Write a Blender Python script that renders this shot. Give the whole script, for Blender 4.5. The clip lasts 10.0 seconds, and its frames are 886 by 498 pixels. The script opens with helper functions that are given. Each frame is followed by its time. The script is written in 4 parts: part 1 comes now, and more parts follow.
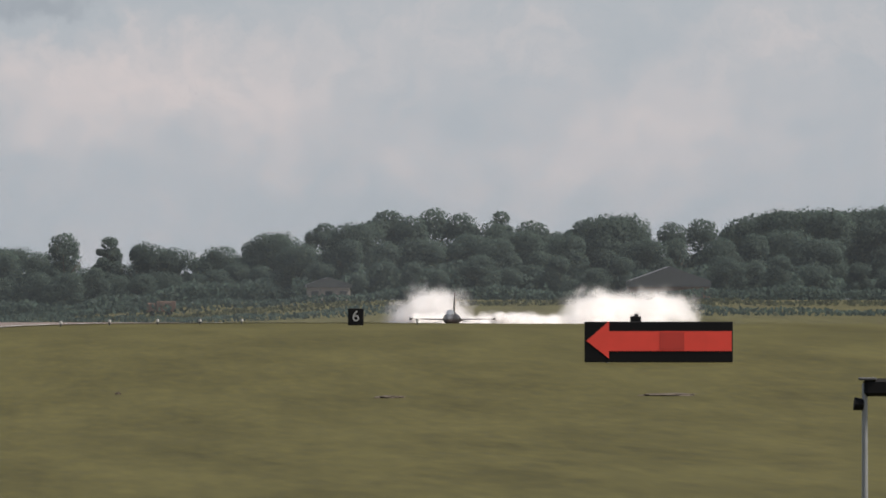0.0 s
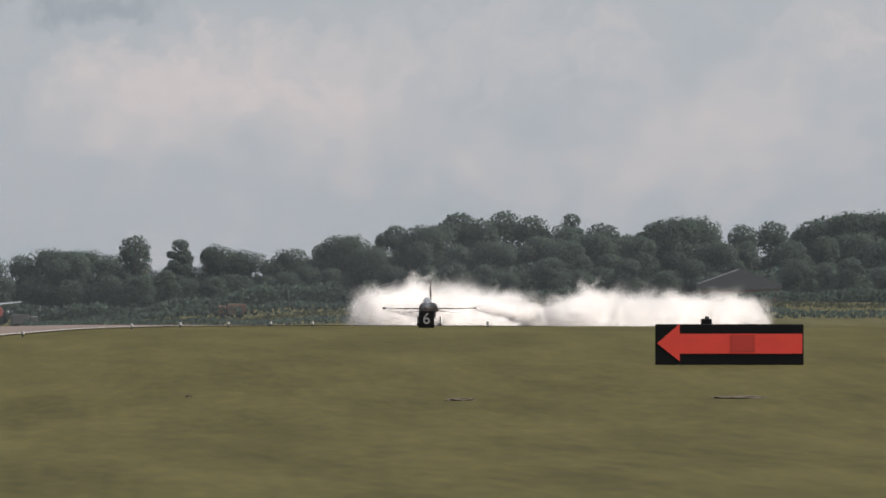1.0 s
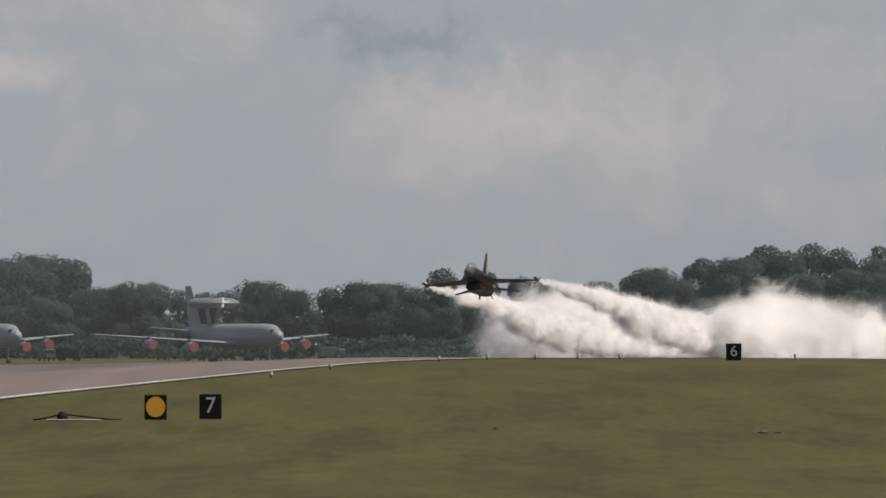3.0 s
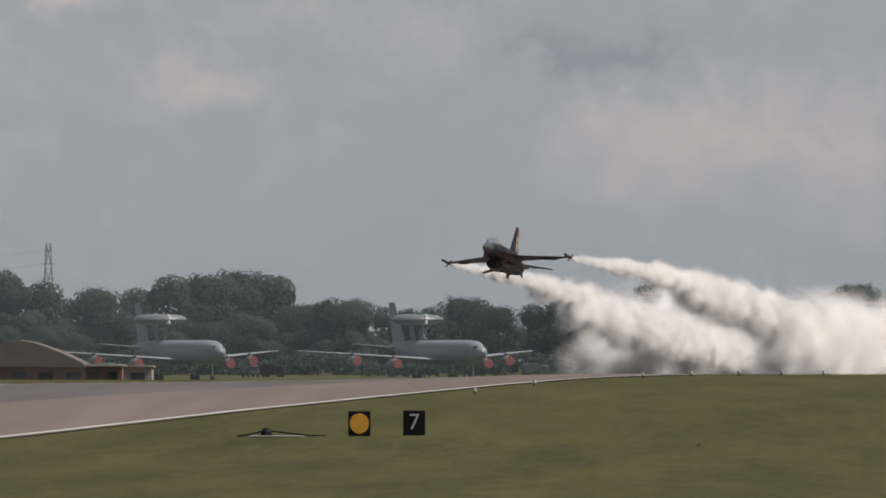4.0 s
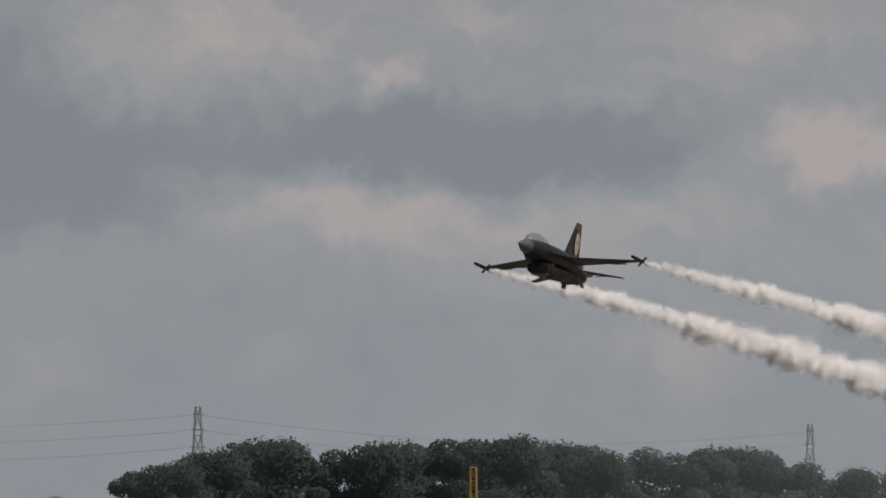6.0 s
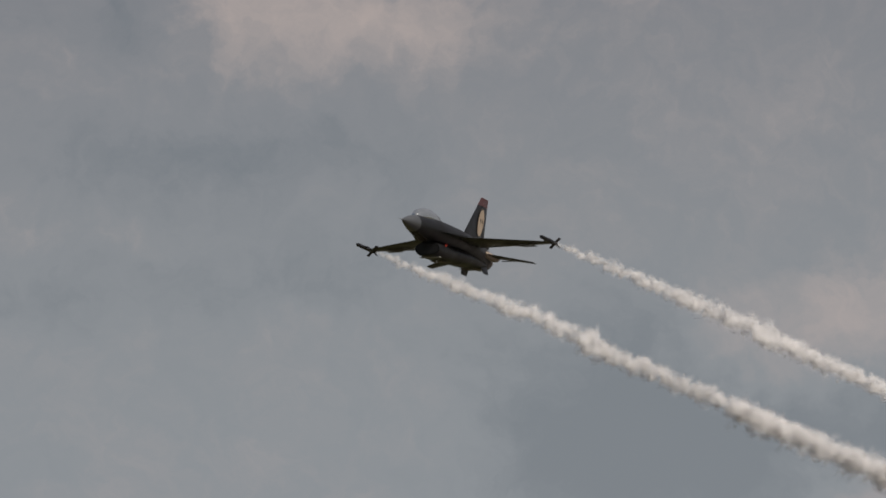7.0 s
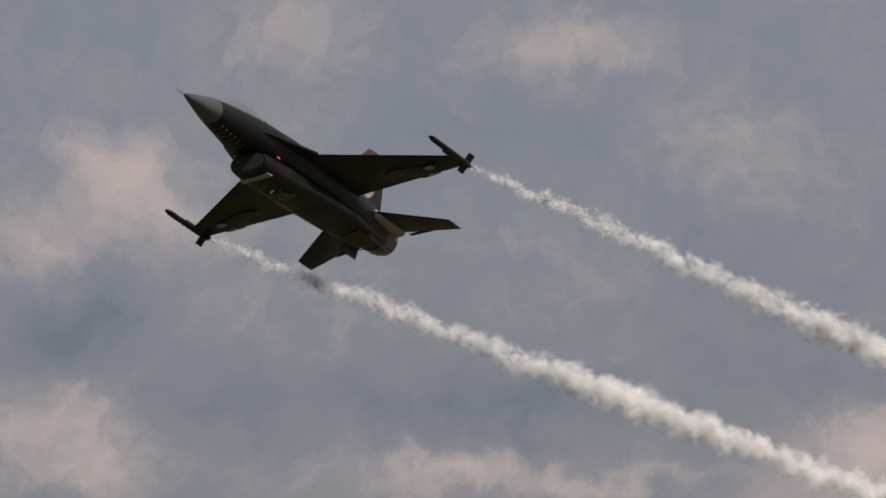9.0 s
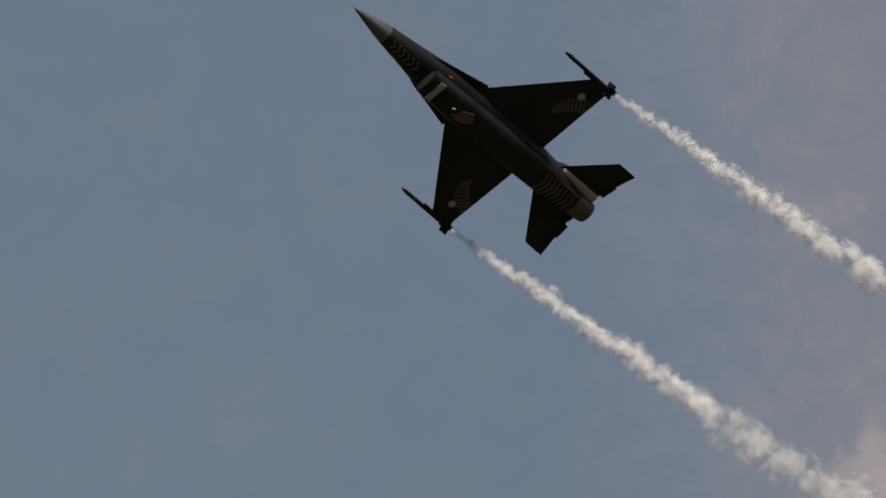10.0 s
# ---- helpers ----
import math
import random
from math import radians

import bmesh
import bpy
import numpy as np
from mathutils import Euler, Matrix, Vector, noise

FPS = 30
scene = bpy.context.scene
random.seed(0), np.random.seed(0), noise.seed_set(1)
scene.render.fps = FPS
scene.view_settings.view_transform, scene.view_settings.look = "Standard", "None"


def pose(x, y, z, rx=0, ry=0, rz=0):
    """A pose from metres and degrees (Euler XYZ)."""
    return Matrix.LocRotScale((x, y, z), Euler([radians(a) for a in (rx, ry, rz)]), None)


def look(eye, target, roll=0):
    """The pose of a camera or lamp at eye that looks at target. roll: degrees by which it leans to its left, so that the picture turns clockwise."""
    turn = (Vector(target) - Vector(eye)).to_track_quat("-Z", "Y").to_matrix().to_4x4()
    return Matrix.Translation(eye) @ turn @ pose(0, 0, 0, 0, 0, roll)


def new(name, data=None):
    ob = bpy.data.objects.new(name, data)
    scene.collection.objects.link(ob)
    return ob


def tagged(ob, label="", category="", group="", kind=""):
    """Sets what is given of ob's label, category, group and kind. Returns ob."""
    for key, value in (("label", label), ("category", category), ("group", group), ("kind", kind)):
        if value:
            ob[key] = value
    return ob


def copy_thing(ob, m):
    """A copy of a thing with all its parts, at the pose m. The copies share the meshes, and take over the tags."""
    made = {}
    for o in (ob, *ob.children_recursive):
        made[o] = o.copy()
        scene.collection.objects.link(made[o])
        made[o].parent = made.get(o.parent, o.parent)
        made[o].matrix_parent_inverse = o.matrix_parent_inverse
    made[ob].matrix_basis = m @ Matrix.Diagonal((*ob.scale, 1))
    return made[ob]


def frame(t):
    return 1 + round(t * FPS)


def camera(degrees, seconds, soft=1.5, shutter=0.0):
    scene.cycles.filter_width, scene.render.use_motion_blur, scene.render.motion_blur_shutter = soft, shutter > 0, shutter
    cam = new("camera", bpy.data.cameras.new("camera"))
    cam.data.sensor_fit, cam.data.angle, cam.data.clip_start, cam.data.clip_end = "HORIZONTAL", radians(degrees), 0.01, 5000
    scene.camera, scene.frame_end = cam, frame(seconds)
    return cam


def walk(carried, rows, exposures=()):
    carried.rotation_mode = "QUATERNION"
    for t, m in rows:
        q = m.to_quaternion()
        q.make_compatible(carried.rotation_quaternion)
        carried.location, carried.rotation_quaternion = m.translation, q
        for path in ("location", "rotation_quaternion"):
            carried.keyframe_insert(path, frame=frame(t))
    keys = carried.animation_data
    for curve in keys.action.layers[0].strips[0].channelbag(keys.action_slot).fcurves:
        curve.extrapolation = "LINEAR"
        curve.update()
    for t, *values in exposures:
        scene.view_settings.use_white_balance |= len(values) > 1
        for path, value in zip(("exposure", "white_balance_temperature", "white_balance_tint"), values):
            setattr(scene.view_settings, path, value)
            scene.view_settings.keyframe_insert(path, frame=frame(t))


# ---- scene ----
import itertools

# ---- camera: one fixed tripod that pans and tilts after the jet ----
EYE = Vector((0.0, 0.0, 4.0))
F = 784 / math.tan(radians(3.0))          # picture widths to angles


def aim(s, v):
    """Camera pose after panning s and tilting v (in 1/F radians) from the first view."""
    yaw, pitch = (s - 781) / F, (101 + v) / F
    return pose(EYE.x, EYE.y, EYE.z, 90 + math.degrees(pitch), 0, math.degrees(yaw))


PAN = [(0, 0, 0), (.5, 46, 4.5), (1, 125, 4.5), (1.5, 274, 7.5), (2, 467, 12), (2.2, 535, 18), (2.75, 640, 48), (3.3, 719, 74),
       (3.5, 781, 80), (4, 1029, 91), (4.5, 1317, 112), (5, 1640, 160), (5.5, 1956, 247), (6, 2376, 410), (6.2, 2558, 480),
       (6.75, 3170, 760), (7.3, 3900, 1100), (7.5, 4215, 1244), (7.7, 4560, 1400), (8, 5180, 1690), (8.2, 5605, 1840),
       (8.5, 6280, 2059), (8.8, 7100, 2330), (9, 7660, 2600), (9.2, 8210, 2890), (9.5, 9050, 3200), (9.7, 9670, 3400),
       (10, 10560, 3970)]
cam = camera(6.0, 10.0, soft=1.7)
walk(cam, [(t, aim(s, v)) for t, s, v in PAN],
     exposures=[(0, .53), (2, .37), (3.5, .12), (5, .06), (6, -.16), (7.5, -.22), (8.5, -.15), (9.2, 0), (9.6, .06), (10, -.17)])

# ---- light: veiled low sun over a broken grey sky ----
SUN_AZ, SUN_EL = radians(100), radians(53)   # azimuth from +y towards +x
world = bpy.data.worlds.new("sky")
scene.world = world
world.use_nodes = True


# clouds: azimuth left of +y, elevation, half width, half height (degrees), amount of light (+) or shade (-)
VEIL = [(-0.6, 1.46, 1.00, 0.50, 0.5), (-1.7, 1.42, 0.77, 0.42, 0.45), (-2.7, 0.97, 1.00, 0.23, 0.3), (-3.1, 1.73, 0.77, 0.31, 0.35), (-4.4, 1.19, 1.00, 0.42, 0.5), (-5.4, 1.85, 0.96, 0.31, 0.4), (-0.2, 1.96, 0.46, 0.15, -0.25), (0.0, 2.06, 0.61, 0.11, -0.5), (-0.7, 1.43, 0.69, 0.34, 0.3), (-0.4, 2.15, 1.26, 0.19, -0.45), (2.6, 1.88, 0.50, 0.19, 0.4), (0.9, 2.23, 0.38, 0.23, 0.4), (2.0, 2.23, 0.34, 0.19, -0.2)]
STREAKS = [(5.3, 2.50, 0.84, 0.23, -0.55), (3.4, 2.57, 0.42, 0.17, 0.6), (2.7, 1.88, 0.61, 0.23, 0.35), (4.3, 1.23, 0.50, 0.34, 0.35), (1.9, 2.34, 0.61, 0.23, 0.45), (5.7, 1.85, 0.77, 0.34, 0.3), (5.9, 2.68, 1.61, 0.31, -0.5), (6.7, 2.20, 0.92, 0.25, 0.5), (3.5, 2.60, 0.38, 0.29, 0.55), (4.2, 1.95, 0.96, 0.27, 0.25), (7.3, 1.18, 0.31, 0.15, 0.35), (4.6, 1.22, 0.54, 0.27, 0.25)]
BANKS = [(6.8, 2.75, 2.38, 0.31, -0.95), (8.9, 2.38, 1.00, 0.38, -1), (8.7, 3.26, 0.31, 0.23, 0.6), (7.7, 3.45, 1.00, 0.34, 0.6), (6.5, 3.17, 0.25, 0.17, 0.7), (5.9, 3.53, 0.50, 0.15, 0.5), (4.7, 3.01, 0.50, 0.13, 0.5), (3.5, 2.67, 0.42, 0.23, 0.6), (6.8, 2.29, 0.80, 0.21, 0.6), (5.1, 2.15, 1.15, 0.19, 0.35), (8.8, 1.19, 0.46, 0.27, 0.4), (4.1, 3.42, 0.84, 0.31, 0.5), (9.3, 2.96, 1.00, 0.61, -0.9), (7.8, 1.35, 1.92, 0.54, -0.35)]
HEAPS = [(16.0, 6.00, 0.58, 0.73, 0.5), (15.3, 5.23, 0.88, 0.46, -0.6), (14.5, 5.54, 0.54, 0.54, 0.6), (13.7, 6.57, 0.46, 0.42, 0.35), (12.9, 6.19, 1.00, 0.38, 0.5), (11.6, 5.42, 0.73, 0.38, 0.7), (10.7, 5.31, 0.58, 0.42, 0.65), (12.5, 5.35, 0.42, 0.46, -0.45), (12.3, 4.47, 1.08, 0.34, -0.6), (15.7, 4.24, 0.42, 0.46, 0.35), (14.3, 4.20, 1.04, 0.27, 0.1), (14.4, 3.66, 1.92, 0.34, -0.8), (15.2, 3.70, 0.61, 0.23, -0.4), (10.8, 4.39, 0.77, 0.34, -0.3), (11.2, 6.50, 1.16, 0.34, 0.6), (16.0, 6.61, 0.77, 0.31, 0.5), (11.4, 3.78, 1.54, 0.31, -0.4), (13.3, 3.85, 0.58, 0.23, 0.3)]
TOWERS = [(18.9, 7.90, 0.50, 0.65, -0.6), (18.1, 8.13, 0.58, 0.54, 0.75), (17.7, 7.55, 0.58, 0.42, 0.75), (17.2, 7.17, 0.46, 0.31, 0.65), (16.7, 6.82, 0.58, 0.23, 0.6), (16.4, 8.05, 0.89, 0.42, 0.55), (15.3, 7.55, 1.00, 0.57, 0.6), (14.5, 6.82, 0.77, 0.46, 0.55), (16.7, 7.40, 0.35, 0.38, -0.45), (18.9, 6.52, 1.00, 0.34, -0.6), (19.6, 7.74, 0.31, 0.19, 0.65), (19.3, 7.28, 0.66, 0.23, 0.6), (18.6, 6.98, 0.46, 0.19, 0.5), (19.8, 6.56, 0.31, 0.31, 0.5), (14.7, 8.20, 1.16, 0.42, 0.5), (18.6, 5.87, 0.42, 0.27, 0.6), (17.9, 5.56, 0.65, 0.34, 0.55)]
BASES = [(16.6, 5.60, 1.08, 0.57, -0.75), (19.4, 5.64, 0.77, 0.57, -1), (19.6, 6.10, 0.65, 0.31, -0.4), (14.2, 5.91, 0.54, 0.27, 0.6), (23.4, 9.06, 0.62, 0.23, 0.75), (23.0, 8.74, 0.62, 0.34, 0.75), (22.4, 8.70, 0.35, 0.23, 0.65), (23.8, 8.70, 0.50, 0.34, 0.5), (23.9, 7.55, 0.93, 0.50, -0.7), (22.8, 7.20, 0.54, 0.34, -0.5), (22.1, 7.66, 0.58, 0.38, 0.6), (21.5, 7.32, 0.54, 0.50, 0.65), (20.8, 6.86, 0.66, 0.31, 0.6), (20.0, 7.93, 0.58, 0.27, 0.5), (19.5, 8.97, 0.62, 0.31, 0.7), (20.2, 8.85, 0.43, 0.23, 0.5), (18.3, 9.31, 0.54, 0.34, 0.65), (18.4, 8.43, 0.74, 0.65, -0.7)]
BREAKS = [(19.3, 8.62, 0.43, 0.19, -0.4), (19.9, 7.01, 0.31, 0.31, 0.5), (23.3, 6.74, 0.58, 0.23, 0.3), (21.2, 9.58, 2.72, 0.42, 0.05), (28.5, 10.85, 0.51, 0.31, 0.7), (29.1, 10.39, 0.51, 0.27, 0.6), (28.0, 10.54, 0.35, 0.23, 0.4), (27.5, 11.80, 0.74, 0.34, 0.3), (25.4, 11.73, 0.59, 0.23, 0.55), (24.3, 11.04, 0.66, 0.34, 0.35), (25.7, 11.19, 0.98, 0.34, -0.25), (26.3, 9.28, 1.28, 0.31, -0.6), (29.0, 9.85, 0.66, 0.34, -0.55), (27.9, 9.35, 0.50, 0.31, -0.4), (26.4, 8.89, 0.70, 0.17, 0.65), (29.1, 9.16, 0.50, 0.34, 0.6)]
LAST = [(28.6, 8.85, 0.47, 0.23, 0.5), (25.4, 8.76, 0.97, 0.13, 0.5), (24.1, 9.74, 1.17, 0.77, -0.35), (33.5, 13.80, 1.03, 0.73, 0.8), (33.0, 13.18, 0.90, 0.80, 0.75), (34.3, 11.27, 1.25, 0.50, -0.9), (33.4, 12.19, 0.55, 0.69, 0.7), (32.0, 12.19, 1.06, 0.42, 0.55), (34.1, 13.18, 0.71, 0.69, 0.5), (32.9, 11.11, 1.01, 0.42, -0.6), (34.7, 11.50, 0.86, 0.69, -0.9), (30.1, 13.68, 0.32, 0.15, 0.3), (29.7, 13.32, 0.24, 0.11, 0.35), (29.0, 13.64, 0.43, 0.31, 0.3), (40.5, 14.98, 0.24, 0.31, 0.12), (37.5, 14.10, 0.24, 0.34, 0.15)]


def build_sky():
    nt = world.node_tree
    nt.nodes.clear()
    N, L = nt.nodes.new, nt.links.new
    out, bg = N("ShaderNodeOutputWorld"), N("ShaderNodeBackground")
    sky = N("ShaderNodeTexSky")
    sky.sky_type, sky.sun_disc = "NISHITA", False
    sky.sun_elevation, sky.sun_rotation = SUN_EL, SUN_AZ
    sky.air_density, sky.dust_density = 1.2, 2.5
    tc = N("ShaderNodeTexCoord")

    def math_node(op, a, b=None, c=None):
        m = N("ShaderNodeMath")
        m.operation = op
        for i, v in enumerate((a, b, c)):
            if v is None:
                continue
            if isinstance(v, (int, float)):
                m.inputs[i].default_value = v
            else:
                L(v, m.inputs[i])
        return m.outputs[0]

    def ramp(fac, lo, hi):
        m = N("ShaderNodeMapRange")
        m.interpolation_type = "SMOOTHSTEP"
        m.inputs["From Min"].default_value, m.inputs["From Max"].default_value = lo, hi
        L(fac, m.inputs["Value"])
        return m.outputs[0]

    def mix(fac, a, b):
        m = N("ShaderNodeMix")
        m.data_type = "RGBA"
        for sock, v in ((m.inputs["Factor"], fac), (m.inputs["A"], a), (m.inputs["B"], b)):
            if isinstance(v, tuple):
                sock.default_value = (*v, 1)
            elif isinstance(v, float):
                sock.default_value = v
            else:
                L(v, sock)
        return m.outputs["Result"]

    sep = N("ShaderNodeSeparateXYZ")
    L(tc.outputs["Generated"], sep.inputs[0])
    az = math_node("MULTIPLY", math_node("ARCTAN2", math_node("MULTIPLY", sep.outputs["X"], -1.0), sep.outputs["Y"]), 57.2958)
    el = math_node("MULTIPLY", math_node("ARCSINE", sep.outputs["Z"]), 57.2958)
    flat = N("ShaderNodeCombineXYZ")
    L(az, flat.inputs["X"])
    L(el, flat.inputs["Y"])

    def vec(op, a, b, c=None):
        m = N("ShaderNodeVectorMath")
        m.operation = op
        for i, v in enumerate((a, b, c)):
            if isinstance(v, tuple):
                m.inputs[i].default_value = v
            elif v is not None:
                L(v, m.inputs[i])
        return m

    def noise_at(scale, detail, rough, source):
        n = N("ShaderNodeTexNoise")
        n.inputs["Scale"].default_value, n.inputs["Detail"].default_value, n.inputs["Roughness"].default_value = scale, detail, rough
        L(source, n.inputs["Vector"])
        return n

    # ragged edges: the sky's directions are stirred before the clouds are laid out on them
    stir = noise_at(.75, 3, .5, flat.outputs[0]).outputs["Color"]
    curl = noise_at(2.6, 6, .58, flat.outputs[0]).outputs["Color"]
    place = vec("MULTIPLY_ADD", stir, (.9, .6, 0), flat.outputs[0]).outputs[0]
    place = vec("MULTIPLY_ADD", curl, (.7, .62, 0), place).outputs[0]
    place = vec("SUBTRACT", place, (.8, .61, 0)).outputs[0]
    cover = math_node("MULTIPLY_ADD", noise_at(1.15, 9, .6, place).outputs["Fac"], .95, -.42)
    billow = math_node("MULTIPLY_ADD", noise_at(4.5, 8, .6, place).outputs["Fac"], .66, -.33)
    cover = math_node("ADD", cover, billow)
    for a, e, w, h, amount in itertools.chain(VEIL, STREAKS, BANKS, HEAPS, TOWERS, BASES, BREAKS, LAST):
        k = 1.55
        off = vec("MULTIPLY_ADD", place, (1 / (w * k), 1 / (h * k), 0), (-a / (w * k), -e / (h * k), 0)).outputs[0]
        far = vec("LENGTH", off, (0, 0, 0)).outputs["Value"]
        m = N("ShaderNodeMapRange")
        m.interpolation_type = "SMOOTHSTEP"
        m.inputs["From Min"].default_value, m.inputs["From Max"].default_value = 1.0, 0.0
        m.inputs["To Min"].default_value, m.inputs["To Max"].default_value = 0.0, amount * .85
        L(far, m.inputs["Value"])
        cover = math_node("ADD", cover, m.outputs[0])
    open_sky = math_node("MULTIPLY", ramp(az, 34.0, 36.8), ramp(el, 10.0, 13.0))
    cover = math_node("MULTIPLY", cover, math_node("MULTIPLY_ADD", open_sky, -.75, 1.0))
    lit, shaded = ramp(cover, -.1, .95), ramp(math_node("MULTIPLY", cover, -1.0), 0.0, .8)
    rise = ramp(el, 1.5, 8.0)
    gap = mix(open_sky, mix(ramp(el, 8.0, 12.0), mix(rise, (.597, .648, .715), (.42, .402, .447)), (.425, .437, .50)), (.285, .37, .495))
    dark = mix(rise, (.465, .518, .59), (.26, .29, .352))
    glow = mix(rise, (.88, .80, .81), (1.0, .807, .739))
    seen = mix(shaded, mix(lit, gap, glow), dark)
    scaled = vec("SCALE", sky.outputs["Color"], None)
    scaled.inputs["Scale"].default_value = .06
    seen = mix(0.3, seen, scaled.outputs[0])
    L(seen, bg.inputs["Color"])
    bg.inputs["Strength"].default_value = 0.66
    L(bg.outputs[0], out.inputs["Surface"])


build_sky()
sun = new("sun", bpy.data.lights.new("sun", "SUN"))
sun.data.energy, sun.data.angle, sun.data.color = 4.4, radians(9), (1, .93, .84)
sun.matrix_world = look((math.sin(SUN_AZ) * math.cos(SUN_EL) * 100, math.cos(SUN_AZ) * math.cos(SUN_EL) * 100, math.sin(SUN_EL) * 100), (0, 0, 0))


# ---- materials ----
def material(name, base, rough=.7, metal=0.0, vary=.25, scale=1.0, second=None, bump=0.0, stretch=(1, 1, 1), island=0.0, spec=.5, random_tone=0.0):
    """A node material: base colour varied by a fine and a broad noise, with relief."""
    m = bpy.data.materials.new(name)
    m.use_nodes = True
    nt = m.node_tree
    N, L = nt.nodes.new, nt.links.new
    b = nt.nodes["Principled BSDF"]
    b.inputs["Metallic"].default_value = metal
    b.inputs["Specular IOR Level"].default_value = spec
    tc, mp = N("ShaderNodeTexCoord"), N("ShaderNodeMapping")
    mp.inputs["Scale"].default_value = stretch
    L(tc.outputs["Object"], mp.inputs["Vector"])
    n1, n2 = N("ShaderNodeTexNoise"), N("ShaderNodeTexNoise")
    n1.inputs["Scale"].default_value, n1.inputs["Detail"].default_value = scale, 6
    n2.inputs["Scale"].default_value, n2.inputs["Detail"].default_value = scale * .13, 4
    for n in (n1, n2):
        L(mp.outputs[0], n.inputs["Vector"])
    add = N("ShaderNodeMath")
    add.operation = "ADD"
    L(n1.outputs["Fac"], add.inputs[0])
    L(n2.outputs["Fac"], add.inputs[1])
    src = add.outputs[0]
    if island or random_tone:
        r = N("ShaderNodeNewGeometry").outputs["Random Per Island"] if island else N("ShaderNodeObjectInfo").outputs["Random"]
        ma = N("ShaderNodeMath")
        ma.operation = "MULTIPLY_ADD"
        L(r, ma.inputs[0])
        ma.inputs[1].default_value = island or random_tone
        L(src, ma.inputs[2])
        src = ma.outputs[0]
    mr = N("ShaderNodeMapRange")
    mr.inputs["From Min"].default_value, mr.inputs["From Max"].default_value = .65, 1.35 + (island or random_tone)
    L(src, mr.inputs["Value"])
    cm = N("ShaderNodeMix")
    cm.data_type = "RGBA"
    dark = tuple(c * (1 - vary) for c in base)
    light = tuple(min(1, c * (1 + vary)) for c in (second or base))
    cm.inputs["A"].default_value, cm.inputs["B"].default_value = (*dark, 1), (*light, 1)
    L(mr.outputs[0], cm.inputs["Factor"])
    L(cm.outputs["Result"], b.inputs["Base Color"])
    rr = N("ShaderNodeMapRange")
    rr.inputs["From Min"].default_value, rr.inputs["From Max"].default_value = .3, .7
    rr.inputs["To Min"].default_value, rr.inputs["To Max"].default_value = max(.02, rough - .1), min(1, rough + .1)
    L(n1.outputs["Fac"], rr.inputs["Value"])
    L(rr.outputs[0], b.inputs["Roughness"])
    if bump:
        bu = N("ShaderNodeBump")
        bu.inputs["Strength"].default_value = .6
        bu.inputs["Distance"].default_value = bump
        L(n1.outputs["Fac"], bu.inputs["Height"])
        L(bu.outputs[0], b.inputs["Normal"])
    return m


M = {}
M["grass"] = material("mown_grass", (.052, .0485, .0175), .95, vary=.26, scale=1.8, second=(.066, .0605, .0225), bump=.03, stretch=(1, .11, 1), spec=.1)
M["runway"] = material("worn_runway_asphalt", (.088, .077, .075), .9, vary=.2, scale=.35, second=(.115, .100, .097), stretch=(1, .04, 1), spec=.2)
M["runway_side"] = material("pinkish_runway_concrete", (.128, .104, .095), .9, vary=.14, scale=.35, second=(.150, .121, .109), stretch=(1, .04, 1), spec=.2)
M["concrete"] = material("apron_concrete", (.30, .26, .24), .9, vary=.15, scale=.2, spec=.25)
M["white_line"] = material("worn_white_paint", (.46, .46, .44), .8, vary=.25, scale=1.5)
M["leaf"] = material("dark_summer_leaves", (.044, .064, .058), .9, vary=.25, scale=.2, second=(.058, .076, .066), island=.25, spec=.1)
M["bark"] = material("bark", (.07, .055, .04), .95, vary=.3, scale=2)
M["hedge"] = material("rough_field_hedge", (.036, .046, .024), .95, vary=.4, scale=.3, second=(.066, .066, .032), spec=.1)
M["black"] = material("matt_black_paint", (.006, .006, .007), .7, vary=.3, scale=2, spec=.2)
M["red"] = material("signal_red_paint", (.60, .05, .03), .6, vary=.12, scale=1.2)
M["arrow_red"] = material("bright_signal_red_sheet", (.90, .075, .05), .55, vary=.08, scale=1.2)
M["faded_red"] = material("faded_red_cover", (.19, .045, .04), .8, vary=.15, scale=1.2)
M["amber"] = material("amber_paint", (.75, .36, .04), .6, vary=.1, scale=3)
M["white"] = material("white_paint", (.75, .75, .74), .6, vary=.08, scale=2)
M["pale_roof"] = material("dull_pale_roof_sheet", (.33, .33, .31), .7, vary=.2, scale=.8)
M["steel"] = material("galvanised_steel", (.32, .33, .34), .5, metal=.6, vary=.2, scale=3)
M["grey_paint"] = material("light_grey_aircraft_paint", (.20, .215, .235), .5, vary=.12, scale=.5)
M["dome_grey"] = material("mid_grey_radome_paint", (.14, .15, .16), .45, vary=.12, scale=.5)
M["dark_grey"] = material("dark_grey_metal", (.06, .06, .065), .5, vary=.2, scale=1)
M["brick"] = material("dull_brick", (.16, .10, .075), .9, vary=.25, scale=1)
M["roof"] = material("weathered_brown_roof", (.125, .108, .095), .9, vary=.2, scale=.6)
M["yellow_paint"] = material("faded_yellow_paint", (.30, .20, .05), .6, vary=.2, scale=1)
M["glass_dark"] = material("dark_glazing", (.02, .025, .03), .12, vary=.2, scale=1)


